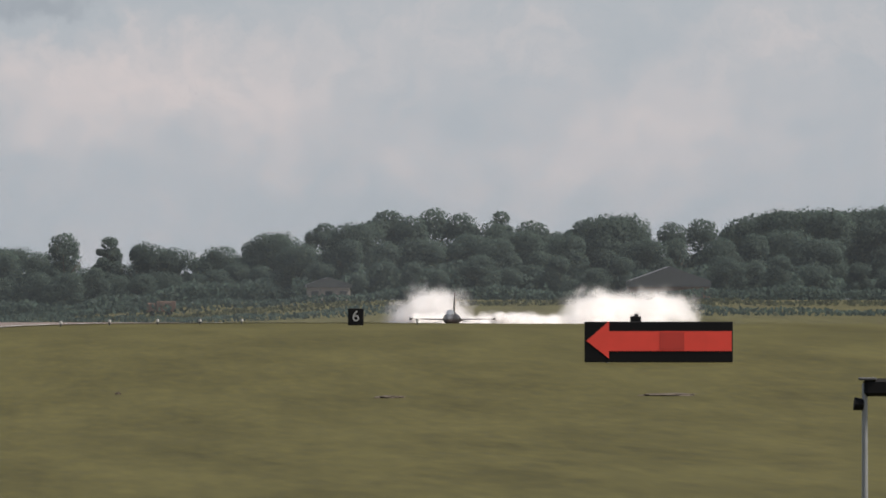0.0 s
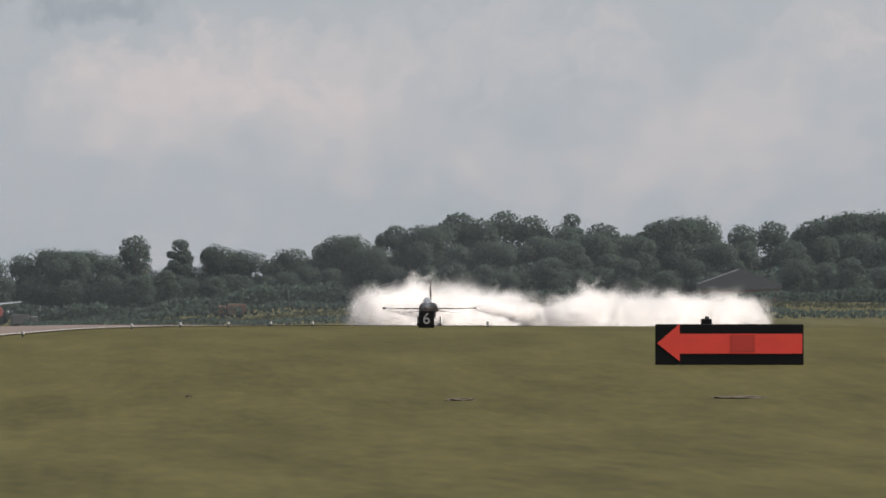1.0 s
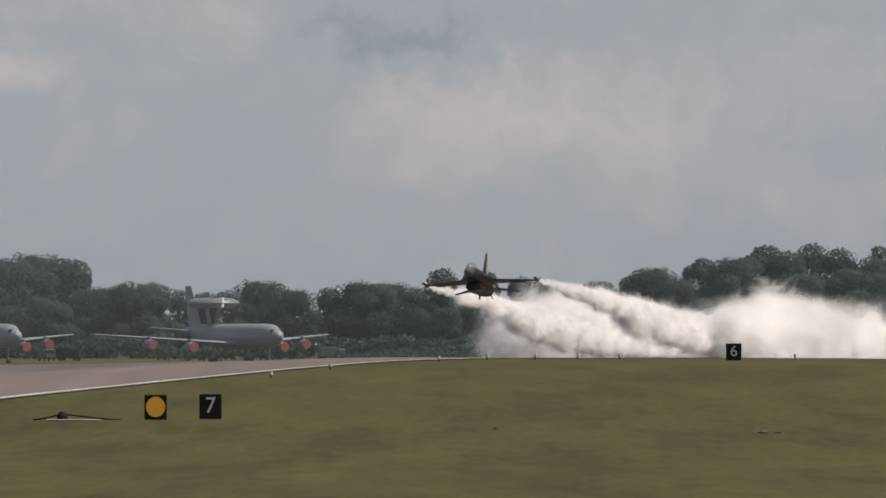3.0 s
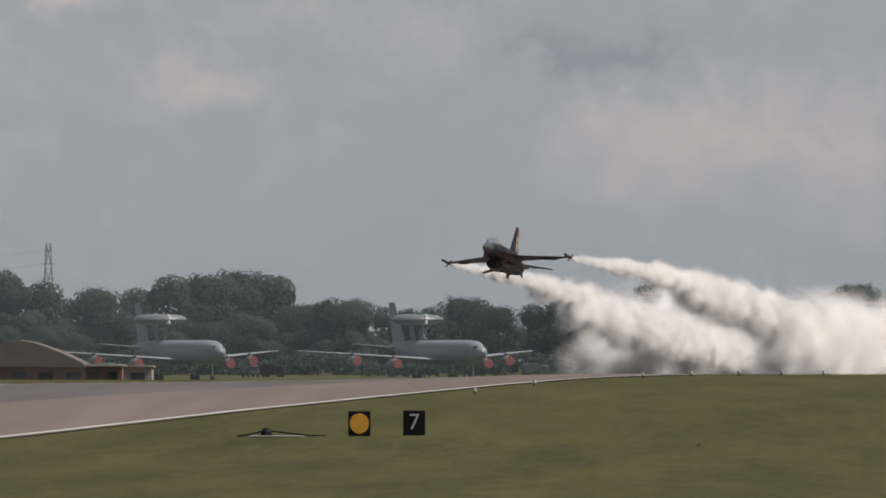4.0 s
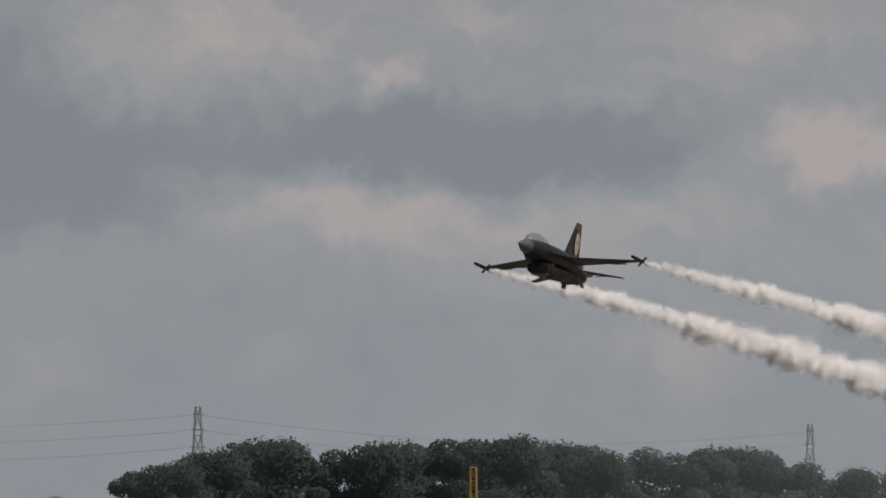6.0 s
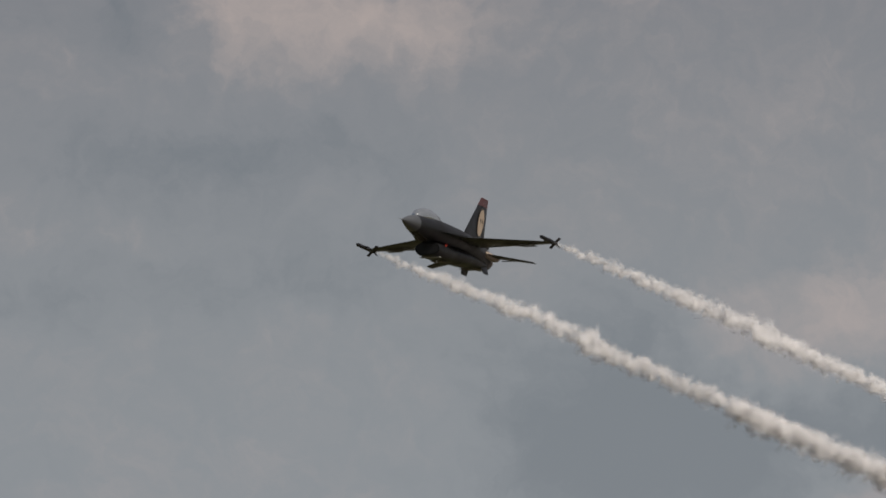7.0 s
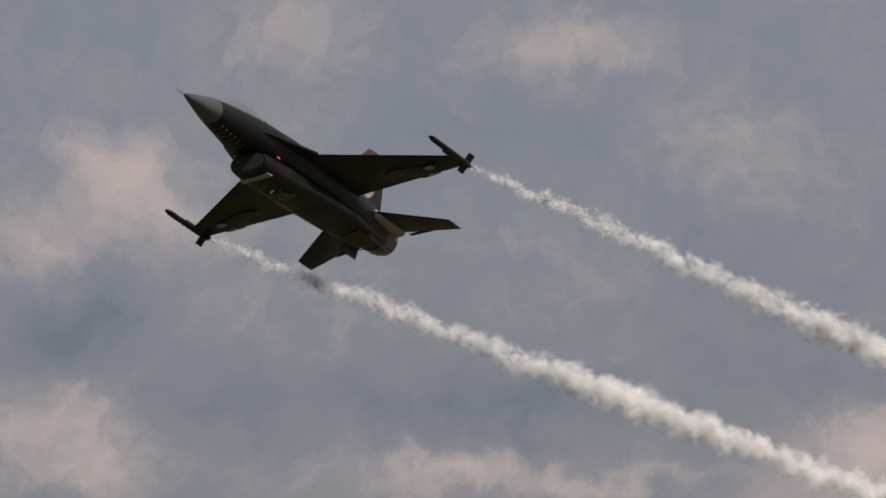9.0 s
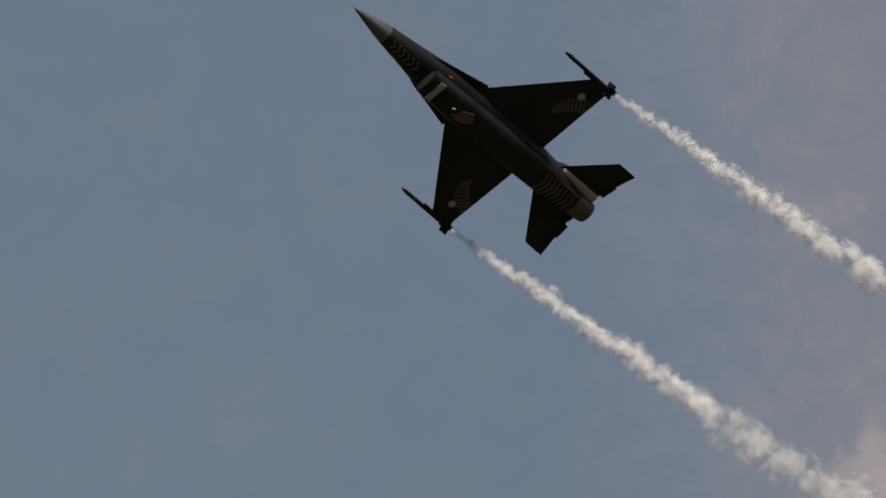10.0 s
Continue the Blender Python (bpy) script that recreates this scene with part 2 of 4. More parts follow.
def let_light_through(m, share, tone):
    """Thin leaves pass part of the light."""
    nt = m.node_tree
    N, L = nt.nodes.new, nt.links.new
    out = next(n for n in nt.nodes if n.type == "OUTPUT_MATERIAL")
    mx, tl = N("ShaderNodeMixShader"), N("ShaderNodeBsdfTranslucent")
    tl.inputs["Color"].default_value = (*tone, 1)
    mx.inputs["Fac"].default_value = share
    L(nt.nodes["Principled BSDF"].outputs[0], mx.inputs[1])
    L(tl.outputs[0], mx.inputs[2])
    L(mx.outputs[0], out.inputs["Surface"])


let_light_through(M["leaf"], .5, (.082, .118, .098))
let_light_through(M["hedge"], .45, (.08, .088, .056))


def part(name, bm, mat, parent=None, label=""):
    """Link a bmesh as one mesh object, under a thing or a part."""
    me = bpy.data.meshes.new(name)
    bm.to_mesh(me)
    bm.free()
    for m in (mat if isinstance(mat, (list, tuple)) else [mat]):
        me.materials.append(m)
    ob = new(name, me)
    if parent is not None:
        ob.parent = parent
    if label:
        ob["label"] = label
    return ob


def smooth(ob, angle=40):
    for p in ob.data.polygons:
        p.use_smooth = True
    ob.data.set_sharp_from_angle(angle=radians(angle))
    return ob


def add_box(bm, size, at, turn=None, bevel=0.0):
    b2 = bmesh.new()
    bmesh.ops.create_cube(b2, size=1)
    bmesh.ops.scale(b2, vec=size, verts=b2.verts)
    if bevel:
        bmesh.ops.bevel(b2, geom=b2.edges, offset=bevel, segments=1, affect="EDGES", profile=.5)
    if turn is not None:
        bmesh.ops.transform(b2, matrix=turn, verts=b2.verts)
    bmesh.ops.translate(b2, vec=at, verts=b2.verts)
    me = bpy.data.meshes.new("t")
    b2.to_mesh(me)
    b2.free()
    bm.from_mesh(me)
    bpy.data.meshes.remove(me)


def add_tube(bm, a, b, r1, r2=None, seg=8):
    a, b = Vector(a), Vector(b)
    d = b - a
    m = Matrix.Translation((a + b) / 2) @ d.to_track_quat("Z", "Y").to_matrix().to_4x4()
    bmesh.ops.create_cone(bm, cap_ends=True, segments=seg, radius1=r1, radius2=r1 if r2 is None else r2, depth=d.length, matrix=m)


def loft(bm, sections, close=True):
    """Skin rings of equal point counts; caps at both ends."""
    rings = [[bm.verts.new(p) for p in s] for s in sections]
    n = len(rings[0])
    for r1, r2 in zip(rings, rings[1:]):
        for i in range(n):
            bm.faces.new((r1[i], r1[(i + 1) % n], r2[(i + 1) % n], r2[i]))
    if close:
        bm.faces.new(rings[0][::-1])
        bm.faces.new(rings[-1])
    bmesh.ops.recalc_face_normals(bm, faces=bm.faces)


# ---- ground ----
PROFILE = [(-9e3, -.4), (100, -.4), (230, -.35), (300, -.2), (340, .15), (365, .5), (400, 1.1), (436, 1.62), (480, 2.2), (530, 2.62),
           (570, 2.78), (650, 2.7), (800, 2.4), (880, 2.2), (935, 1.8), (985, .65), (1100, .4), (1300, .3), (1700, 0), (9e3, 0)]
PX = np.arange(-200, 5200, 5.0)
PZ = np.interp(PX, [p[0] for p in PROFILE], [p[1] for p in PROFILE])
PZ = np.convolve(np.pad(PZ, 5, mode="edge"), np.ones(11) / 11, mode="valid")


def ground_z(x, y):
    s = y + .6 * max(-150, min(150, x))
    near = 1 - .55 * min(1, max(0, -x / 110))
    beyond = float(np.interp(x, [-150, -110, -70, -34, -17, -5, 0], [.6, .68, .72, .74, .81, .96, 1]))
    k = near + (beyond - near) * min(1, max(0, (s - 420) / 110))
    z = float(np.interp(s, PX, PZ))
    far = min(1, max(0, (y - 1050) / 550)) * min(1, max(0, (x + 20) / 90))
    return (z * k if z > 0 else z) + 5.2 * far * far * (3 - 2 * far)


def build_ground():
    radii = [0, 20, 60, 100, 130, 160, 190] + list(range(210, 720, 6)) + list(range(730, 1300, 20)) + list(range(1320, 2400, 80)) + [2600, 3000, 3600, 4300, 4900]
    angles = [radians(a) for a in list(range(-180, -50, 10)) + list(np.arange(-50, 14, .4)) + list(range(14, 180, 10))]
    verts, faces = [(0, 0, ground_z(0, 0))], []
    for r in radii[1:]:
        for a in angles:
            x, y = r * math.sin(a), r * math.cos(a)
            verts.append((x, y, ground_z(x, y)))
    n = len(angles)
    for j in range(n):
        faces.append((0, 1 + (j + 1) % n, 1 + j))
    for i in range(len(radii) - 2):
        for j in range(n):
            a, b = 1 + i * n + j, 1 + i * n + (j + 1) % n
            faces.append((a, b, b + n, a + n))
    me = bpy.data.meshes.new("ground")
    me.from_pydata(verts, [], faces)
    me.materials.append(M["grass"])
    for p in me.polygons:
        p.use_smooth = True
    tagged(new("ground", me), "mown airfield grass, olive and straw coloured, rising to a low crest", "grass", kind="structure")


build_ground()
RUN_K = .16                                  # the runway drifts .16 m sideways a metre
RUN_DIR = Vector((RUN_K, 1, 0)).normalized()
RUN_SIDE = Vector((RUN_DIR.y, -RUN_DIR.x, 0))
RUN_C = Vector((-116, 0, 0))                 # the centre line where y is 0


def strip(name, mat, off1, off2, y1, y2, step, lift, label, category):
    verts, faces = [], []
    ys = np.arange(y1, y2 + .1, step)
    offs = np.linspace(off1, off2, max(2, int(abs(off2 - off1) / 6) + 1))
    for y in ys:
        for o in offs:
            p = RUN_C + RUN_DIR * y + RUN_SIDE * o
            verts.append((p.x, p.y, ground_z(p.x, p.y) + lift))
    n = len(offs)
    for i in range(len(ys) - 1):
        for j in range(n - 1):
            a = i * n + j
            faces.append((a, a + 1, a + 1 + n, a + n))
    me = bpy.data.meshes.new(name)
    me.from_pydata(verts, [], faces)
    me.materials.append(mat)
    return tagged(new(name, me), label, category, kind="structure")


strip("runway_side_lane", M["runway_side"], 9, 30, -200, 1100, 6, .052, "pinkish pale concrete side lane of the runway", "runway")
strip("runway", M["runway"], -23, 9, -200, 1100, 6, .05, "broad grey-brown worn asphalt runway", "runway")
strip("runway_edge_line", M["white_line"], 29.0, 29.5, -200, 1100, 6, .062, "worn white painted runway edge line", "marking")
strip("runway_edge_line", M["white_line"], -22.5, -21.9, -200, 1100, 6, .062, "worn white painted runway edge line", "marking")


# ---- boards on the grass ----
def board(name, w, h, depth, label, category, at, turn=0, legs=True):
    thing = new(name)
    tagged(thing, label, category)
    bm = bmesh.new()
    add_box(bm, (w, depth, h), (0, 0, h / 2 + .03), bevel=.03)
    part("panel", bm, M["black"], thing)
    for sx in (-1, 1):
        bm = bmesh.new()
        add_box(bm, (.07, .07, .3), (sx * w * .35, 0, .0), bevel=.01)
        part("post", bm, M["steel"], thing)
    thing.matrix_world = Matrix.Translation(at) @ pose(0, 0, 0, 0, 0, turn)
    return thing


def flat_shape(name, pts, y, mat, parent, label="", thick=.012):
    bm = bmesh.new()
    f1 = bm.faces.new([bm.verts.new((x, y, z)) for x, z in pts])
    r = bmesh.ops.extrude_face_region(bm, geom=[f1])
    bmesh.ops.translate(bm, vec=(0, -thick, 0), verts=[v for v in r["geom"] if isinstance(v, bmesh.types.BMVert)])
    bmesh.ops.recalc_face_normals(bm, faces=bm.faces)
    return part(name, bm, mat, parent, label)


def on_ground(px, dist):
    x = (px - 784) / F * dist
    return Vector((x, dist, ground_z(x, dist)))


def numeral(parent, text, size, z, y, mat):
    cu = bpy.data.curves.new("numeral", "FONT")
    cu.body, cu.size, cu.align_x, cu.align_y, cu.extrude, cu.offset = text, size, "CENTER", "CENTER", .012, .0
    tmp = new("numeral_curve", cu)
    me = bpy.data.meshes.new_from_object(tmp.evaluated_get(bpy.context.evaluated_depsgraph_get()))
    bpy.data.objects.remove(tmp)
    me.materials.clear()
    me.materials.append(mat)
    ob = new("numeral", me)
    ob.parent = parent
    ob.matrix_local = pose(0, y, z, 90, 0, 0)
    return ob


M["numeral_grey"] = material("dull_white_numeral_paint", (.42, .42, .42), .7, vary=.15, scale=3)
sign = board("distance_board", .98, 1.10, .12, "black distance board with a white numeral seven on the grass", "sign", on_ground(485, 372))
numeral(sign, "7", 1.0, .60, -.065, M["numeral_grey"])
sign = board("distance_board", 1.0, 1.10, .12, "black distance board with a white numeral six on the crest", "sign", on_ground(1411, 545))
numeral(sign, "6", 1.0, .60, -.065, M["numeral_grey"])
sign = board("marker_board", .98, 1.10, .12, "black square board with an amber disc on the grass", "sign", on_ground(388, 372))
flat_shape("disc", [(.42 * math.cos(a), .59 + .45 * math.sin(a)) for a in np.linspace(0, 2 * math.pi, 28)[:-1]], -.062, M["amber"], sign, "amber disc")
sign = board("distance_board", .95, 1.3, .12, "small black board with pale strokes at the runway edge", "sign", on_ground(-1112, 600))
numeral(sign, "14", .8, .66, -.065, M["numeral_grey"])
arrow = board("arrow_board", 7.0, 1.92, .14, "long black board with a red arrow pointing along the runway", "sign", on_ground(1949, 397))
flat_shape("arrow", [(-3.42, 1.05), (-2.35, 1.97), (-2.35, 1.5), (3.44, 1.5), (3.44, .56), (-2.35, .56), (-2.35, .2)], -.072, M["arrow_red"], arrow, "red painted arrow")
flat_shape("arrow_patch", [(.05, 1.45), (1.2, 1.45), (1.2, .62), (.05, .62)], -.087, material("darker_red_paint", (.58, .05, .035), .6, vary=.15), arrow, "darker red patch on the arrow", .004)


def build_marker_box():
    th = new("marker_box")
    tagged(th, "small dark equipment box on the grass crest", "equipment box")
    bm = bmesh.new()
    add_box(bm, (.72, .4, .55), (0, 0, .3), bevel=.04)
    part("body", bm, M["black"], th)
    bm = bmesh.new()
    add_box(bm, (.3, .3, .16), (.05, 0, .66), bevel=.04)
    part("lid", bm, M["dark_grey"], th)
    th.matrix_world = Matrix.Translation(on_ground(1908, 560))


build_marker_box()


def build_marker_post():
    th = new("marker_post")
    tagged(th, "faded red marker panel on a post beyond the crest", "marker post")
    bm = bmesh.new()
    add_tube(bm, (0, 0, -.1), (0, 0, 2.5), .07, .06, 8)
    part("post", bm, M["steel"], th)
    bm = bmesh.new()
    add_box(bm, (.75, .1, 1.1), (0, -.12, 1.85), bevel=.03)
    part("panel", bm, M["faded_red"], th)
    th.matrix_world = Matrix.Translation(on_ground(1930, 1180))


build_marker_post()


# ---- trees ----
def tree_model(seed, height, width, clumps, narrow=False):
    rnd = random.Random(seed)
    thing = new("tree")
    bm = bmesh.new()
    add_tube(bm, (0, 0, -.3), (0, 0, height * .55), .035 * height * .6, .012 * height * .6, 7)
    for i in range(7):
        a, z = rnd.uniform(0, 6.28), height * rnd.uniform(.2, .55)
        add_tube(bm, (0, 0, z), (math.cos(a) * width * .33, math.sin(a) * width * .33, z + height * rnd.uniform(.12, .3)), .010 * height, .003 * height, 5)
    part("trunk", bm, M["bark"], thing)
    # a crown of leaf sprays on several uneven lobes
    lobes = []
    for i in range(rnd.randint(20, 27)):
        a, r = rnd.uniform(0, 6.28), width * .5 * math.sqrt(rnd.random()) * .72
        z = height * rnd.uniform(.08 if not narrow else .25, .82)
        fit = 1 - max(0, (z / height - .55)) * 1.3
        rad = width * rnd.uniform(.10, .25)
        lobes.append((Vector((math.cos(a) * r * fit, math.sin(a) * r * fit, min(z, height - rad * .85))), rad))
    lobes.append((Vector((0, 0, height - width * .2)), width * .24))
    verts, faces, soft = [], [], []
    for i in range(clumps):
        c, r = rnd.choice(lobes)
        d = Vector((rnd.gauss(0, 1), rnd.gauss(0, 1), rnd.gauss(0, 1))).normalized()
        p = c + Vector((d.x, d.y, d.z * .8)) * r * (rnd.random() ** .25) * rnd.uniform(.9, 1.05)
        q = d.to_track_quat("Z", "Y").to_matrix() @ Euler((rnd.uniform(-.8, .8), rnd.uniform(-.8, .8), rnd.uniform(0, 6))).to_matrix()
        s = rnd.uniform(.14, .34) * height / 20
        soft.append((d * .6 + Vector((rnd.gauss(0, .4), rnd.gauss(0, .4), rnd.gauss(0, .4))) + Vector((p.x, p.y, p.z - height * .45)) * (.9 / width) + Vector((0, 0, .25))).normalized())
        k = len(verts)
        for u, v, w in ((-1, -.5, 0), (.1, -.9, .25), (1, -.1, 0), (.5, .8, .2), (-.6, .7, -.1)):
            verts.append(p + q @ Vector((u * s, v * s, w * s)))
        faces.append((k, k + 1, k + 2, k + 3, k + 4))
    me = bpy.data.meshes.new("crown")
    me.from_pydata(verts, [], faces)
    me.materials.append(M["leaf"])
    me.normals_split_custom_set_from_vertices([n for n in soft for i in range(5)])
    ob = new("crown", me)
    ob.parent = thing
    return thing


TREES = [tree_model(11, 20, 17, 22000), tree_model(12, 18, 19, 22000), tree_model(13, 22, 15, 22000), tree_model(14, 15, 15, 18000),
         tree_model(15, 19, 9, 9000, True), tree_model(16, 12, 13, 16000)]
HEIGHTS = [20, 18, 22, 15, 19, 12]


def plant(model, px, row, dist, height, rnd):
    """A tree whose top shows in direction px, row; height in metres sets its scale."""
    x = (px - 784) / F * dist
    top = EYE.z - (row - 622) / F * dist
    base = ground_z(x, dist)
    k = max(.35, (top - base) / HEIGHTS[model])
    t = copy_thing(TREES[model], Matrix.Translation((x, dist, base)) @ Matrix.Rotation(rnd.uniform(0, 6.28), 4, "Z"))
    t.scale = (k * rnd.uniform(.9, 1.15), k * rnd.uniform(.9, 1.15), k)
    t["label"] = "broad dark green deciduous tree at the airfield edge"
    t["category"], t["group"] = "tree", "trees along the far airfield edge"
    return t


def skyline(points, dist, spread, step, seed, models, uneven=8):
    rnd = random.Random(seed)
    px = points[0][0]
    while px < points[-1][0]:
        row = float(np.interp(px, [p[0] for p in points], [p[1] for p in points]))
        plant(rnd.choice(models), px, row - 4 + rnd.uniform(-uneven, uneven), dist + rnd.uniform(-spread, spread), 0, rnd)
        px += step * rnd.uniform(.7, 1.3)


# wood behind the parked aircraft, then the hedgerow trees and the wood beyond the crest
skyline([(-1372, 512), (-1340, 488), (-1255, 466), (-1115, 450), (-1080, 464), (-1050, 455), (-700, 452), (-520, 458), (-420, 472), (-330, 462), (-250, 475),
         (-100, 482), (0, 505), (30, 480), (130, 468), (250, 480), (290, 520)], 2050, 60, 66, 5, [0, 1, 2], 15)
skyline([(-1370, 560), (300, 560)], 1950, 25, 70, 6, [3, 5, 1], 26)
skyline([(290, 520), (390, 525), (440, 545), (500, 540), (545, 518), (590, 518), (640, 530), (690, 522), (760, 520), (840, 520)], 1980, 30, 52, 7, [0, 1, 3])
for px, row, m in ((895, 505, 0), (975, 512, 4), (1040, 520, 3), (1090, 530, 3), (1160, 528, 5), (1262, 502, 1), (1310, 520, 3)):
    plant(m, px, row - 14, 1850, 0, random.Random(px))
skyline([(850, 568), (1400, 552)], 1800, 20, 38, 8, [5, 3], 14)
skyline([(850, 535), (1000, 546), (1300, 522)], 1900, 20, 60, 18, [5, 3, 1])
skyline([(1310, 512), (1380, 470), (1450, 462), (1520, 460), (1570, 452), (1620, 472), (1680, 465)], 1700, 30, 48, 9, [0, 1, 2])
plant(4, 1668, 452, 1690, 0, random.Random(3))
skyline([(1680, 500), (1745, 470), (1790, 500), (1840, 455), (1900, 480), (1960, 475), (2010, 455), (2050, 490), (2130, 460), (2250, 450), (2350, 445), (2600, 440)], 1700, 30, 50, 10, [0, 1, 2])
skyline([(1400, 506), (1640, 500), (2300, 492)], 1660, 15, 64, 31, [0, 1, 3], 10)
plant(3, -1512, 546, 2100, 0, random.Random(12))
skyline([(1350, 555), (2600, 545)], 1620, 20, 60, 4, [3, 5], 20)
for t in TREES:
    for o in (*t.children_recursive, t):
        bpy.data.objects.remove(o)


# ---- the jet: nose along +x, left wing along +y ----
M["jet_black"] = material("gloss_black_aircraft_paint", (.007, .007, .0078), .42, vary=.35, scale=.9, second=(.011, .0107, .011), spec=.19)
M["jet_grey"] = material("grey_radome_paint", (.062, .065, .07), .38, vary=.15, scale=1.2)
M["jet_bronze"] = material("dull_gold_feather_paint", (.06, .046, .034), .5, vary=.25, scale=2)
M["jet_buff"] = material("buff_oval_and_lit_shelf", (.29, .225, .165), .5, vary=.1, scale=2)
M["jet_red"] = material("red_fin_cap_paint", (.055, .016, .016), .5, vary=.2, scale=2)
M["jet_pale"] = material("pale_grey_band_paint", (.24, .24, .235), .5, vary=.15, scale=2)
M["canopy"] = material("tinted_reflective_canopy", (.42, .44, .45), .06, metal=.75, vary=.12, scale=1.5)
M["nozzle"] = material("heat_stained_nozzle_metal", (.11, .09, .075), .42, metal=.8, vary=.3, scale=3)
M["tyre"] = material("black_tyre_and_intake_shade", (.015, .015, .015), .85)


def ring(x, w, zt, zb, n=24, power=2.2):
    """A rounded section across the fuselage at x."""
    pts = []
    zc, zh = (zt + zb) / 2, (zt - zb) / 2
    for i in range(n):
        a = 2 * math.pi * i / n
        c, s = math.cos(a), math.sin(a)
        pts.append((x, w * math.copysign(abs(c) ** (2 / power), c), zc + zh * math.copysign(abs(s) ** (2 / power), s)))
    return pts


def foil(root, tip, thick=.045):
    """Wing-like panel: root and tip are (y, z, leading x, trailing x); a lens section."""
    bm = bmesh.new()
    secs = []
    for y, z, le, te in (root, tip):
        ch = le - te
        pts = []
        for u, h in ((0, 0), (.04, .35), (.15, .75), (.4, 1), (.7, .65), (1, .05)):
            pts.append((le - ch * u, h * ch * thick * .5))
        loop = pts + [(x, -h) for x, h in pts[::-1][:-1]]
        secs.append([(x, y, z + h) for x, h in loop])
    loft(bm, secs)
    return bm


def upright_foil(base, tip, thick=.05):
    bm = foil((base[0], 0, base[1], base[2]), (tip[0], 0, tip[1], tip[2]), thick)
    bmesh.ops.transform(bm, matrix=Matrix.Rotation(radians(90), 4, "X"), verts=bm.verts)
    return bm


def slab(pts, z, thick=.006):
    """A thin painted patch in the plane z, given as x, y points."""
    bm = bmesh.new()
    f1 = bm.faces.new([bm.verts.new((x, y, z)) for x, y in pts])
    r = bmesh.ops.extrude_face_region(bm, geom=[f1])
    bmesh.ops.translate(bm, vec=(0, 0, -thick), verts=[v for v in r["geom"] if isinstance(v, bmesh.types.BMVert)])
    bmesh.ops.recalc_face_normals(bm, faces=bm.faces)
    return bm


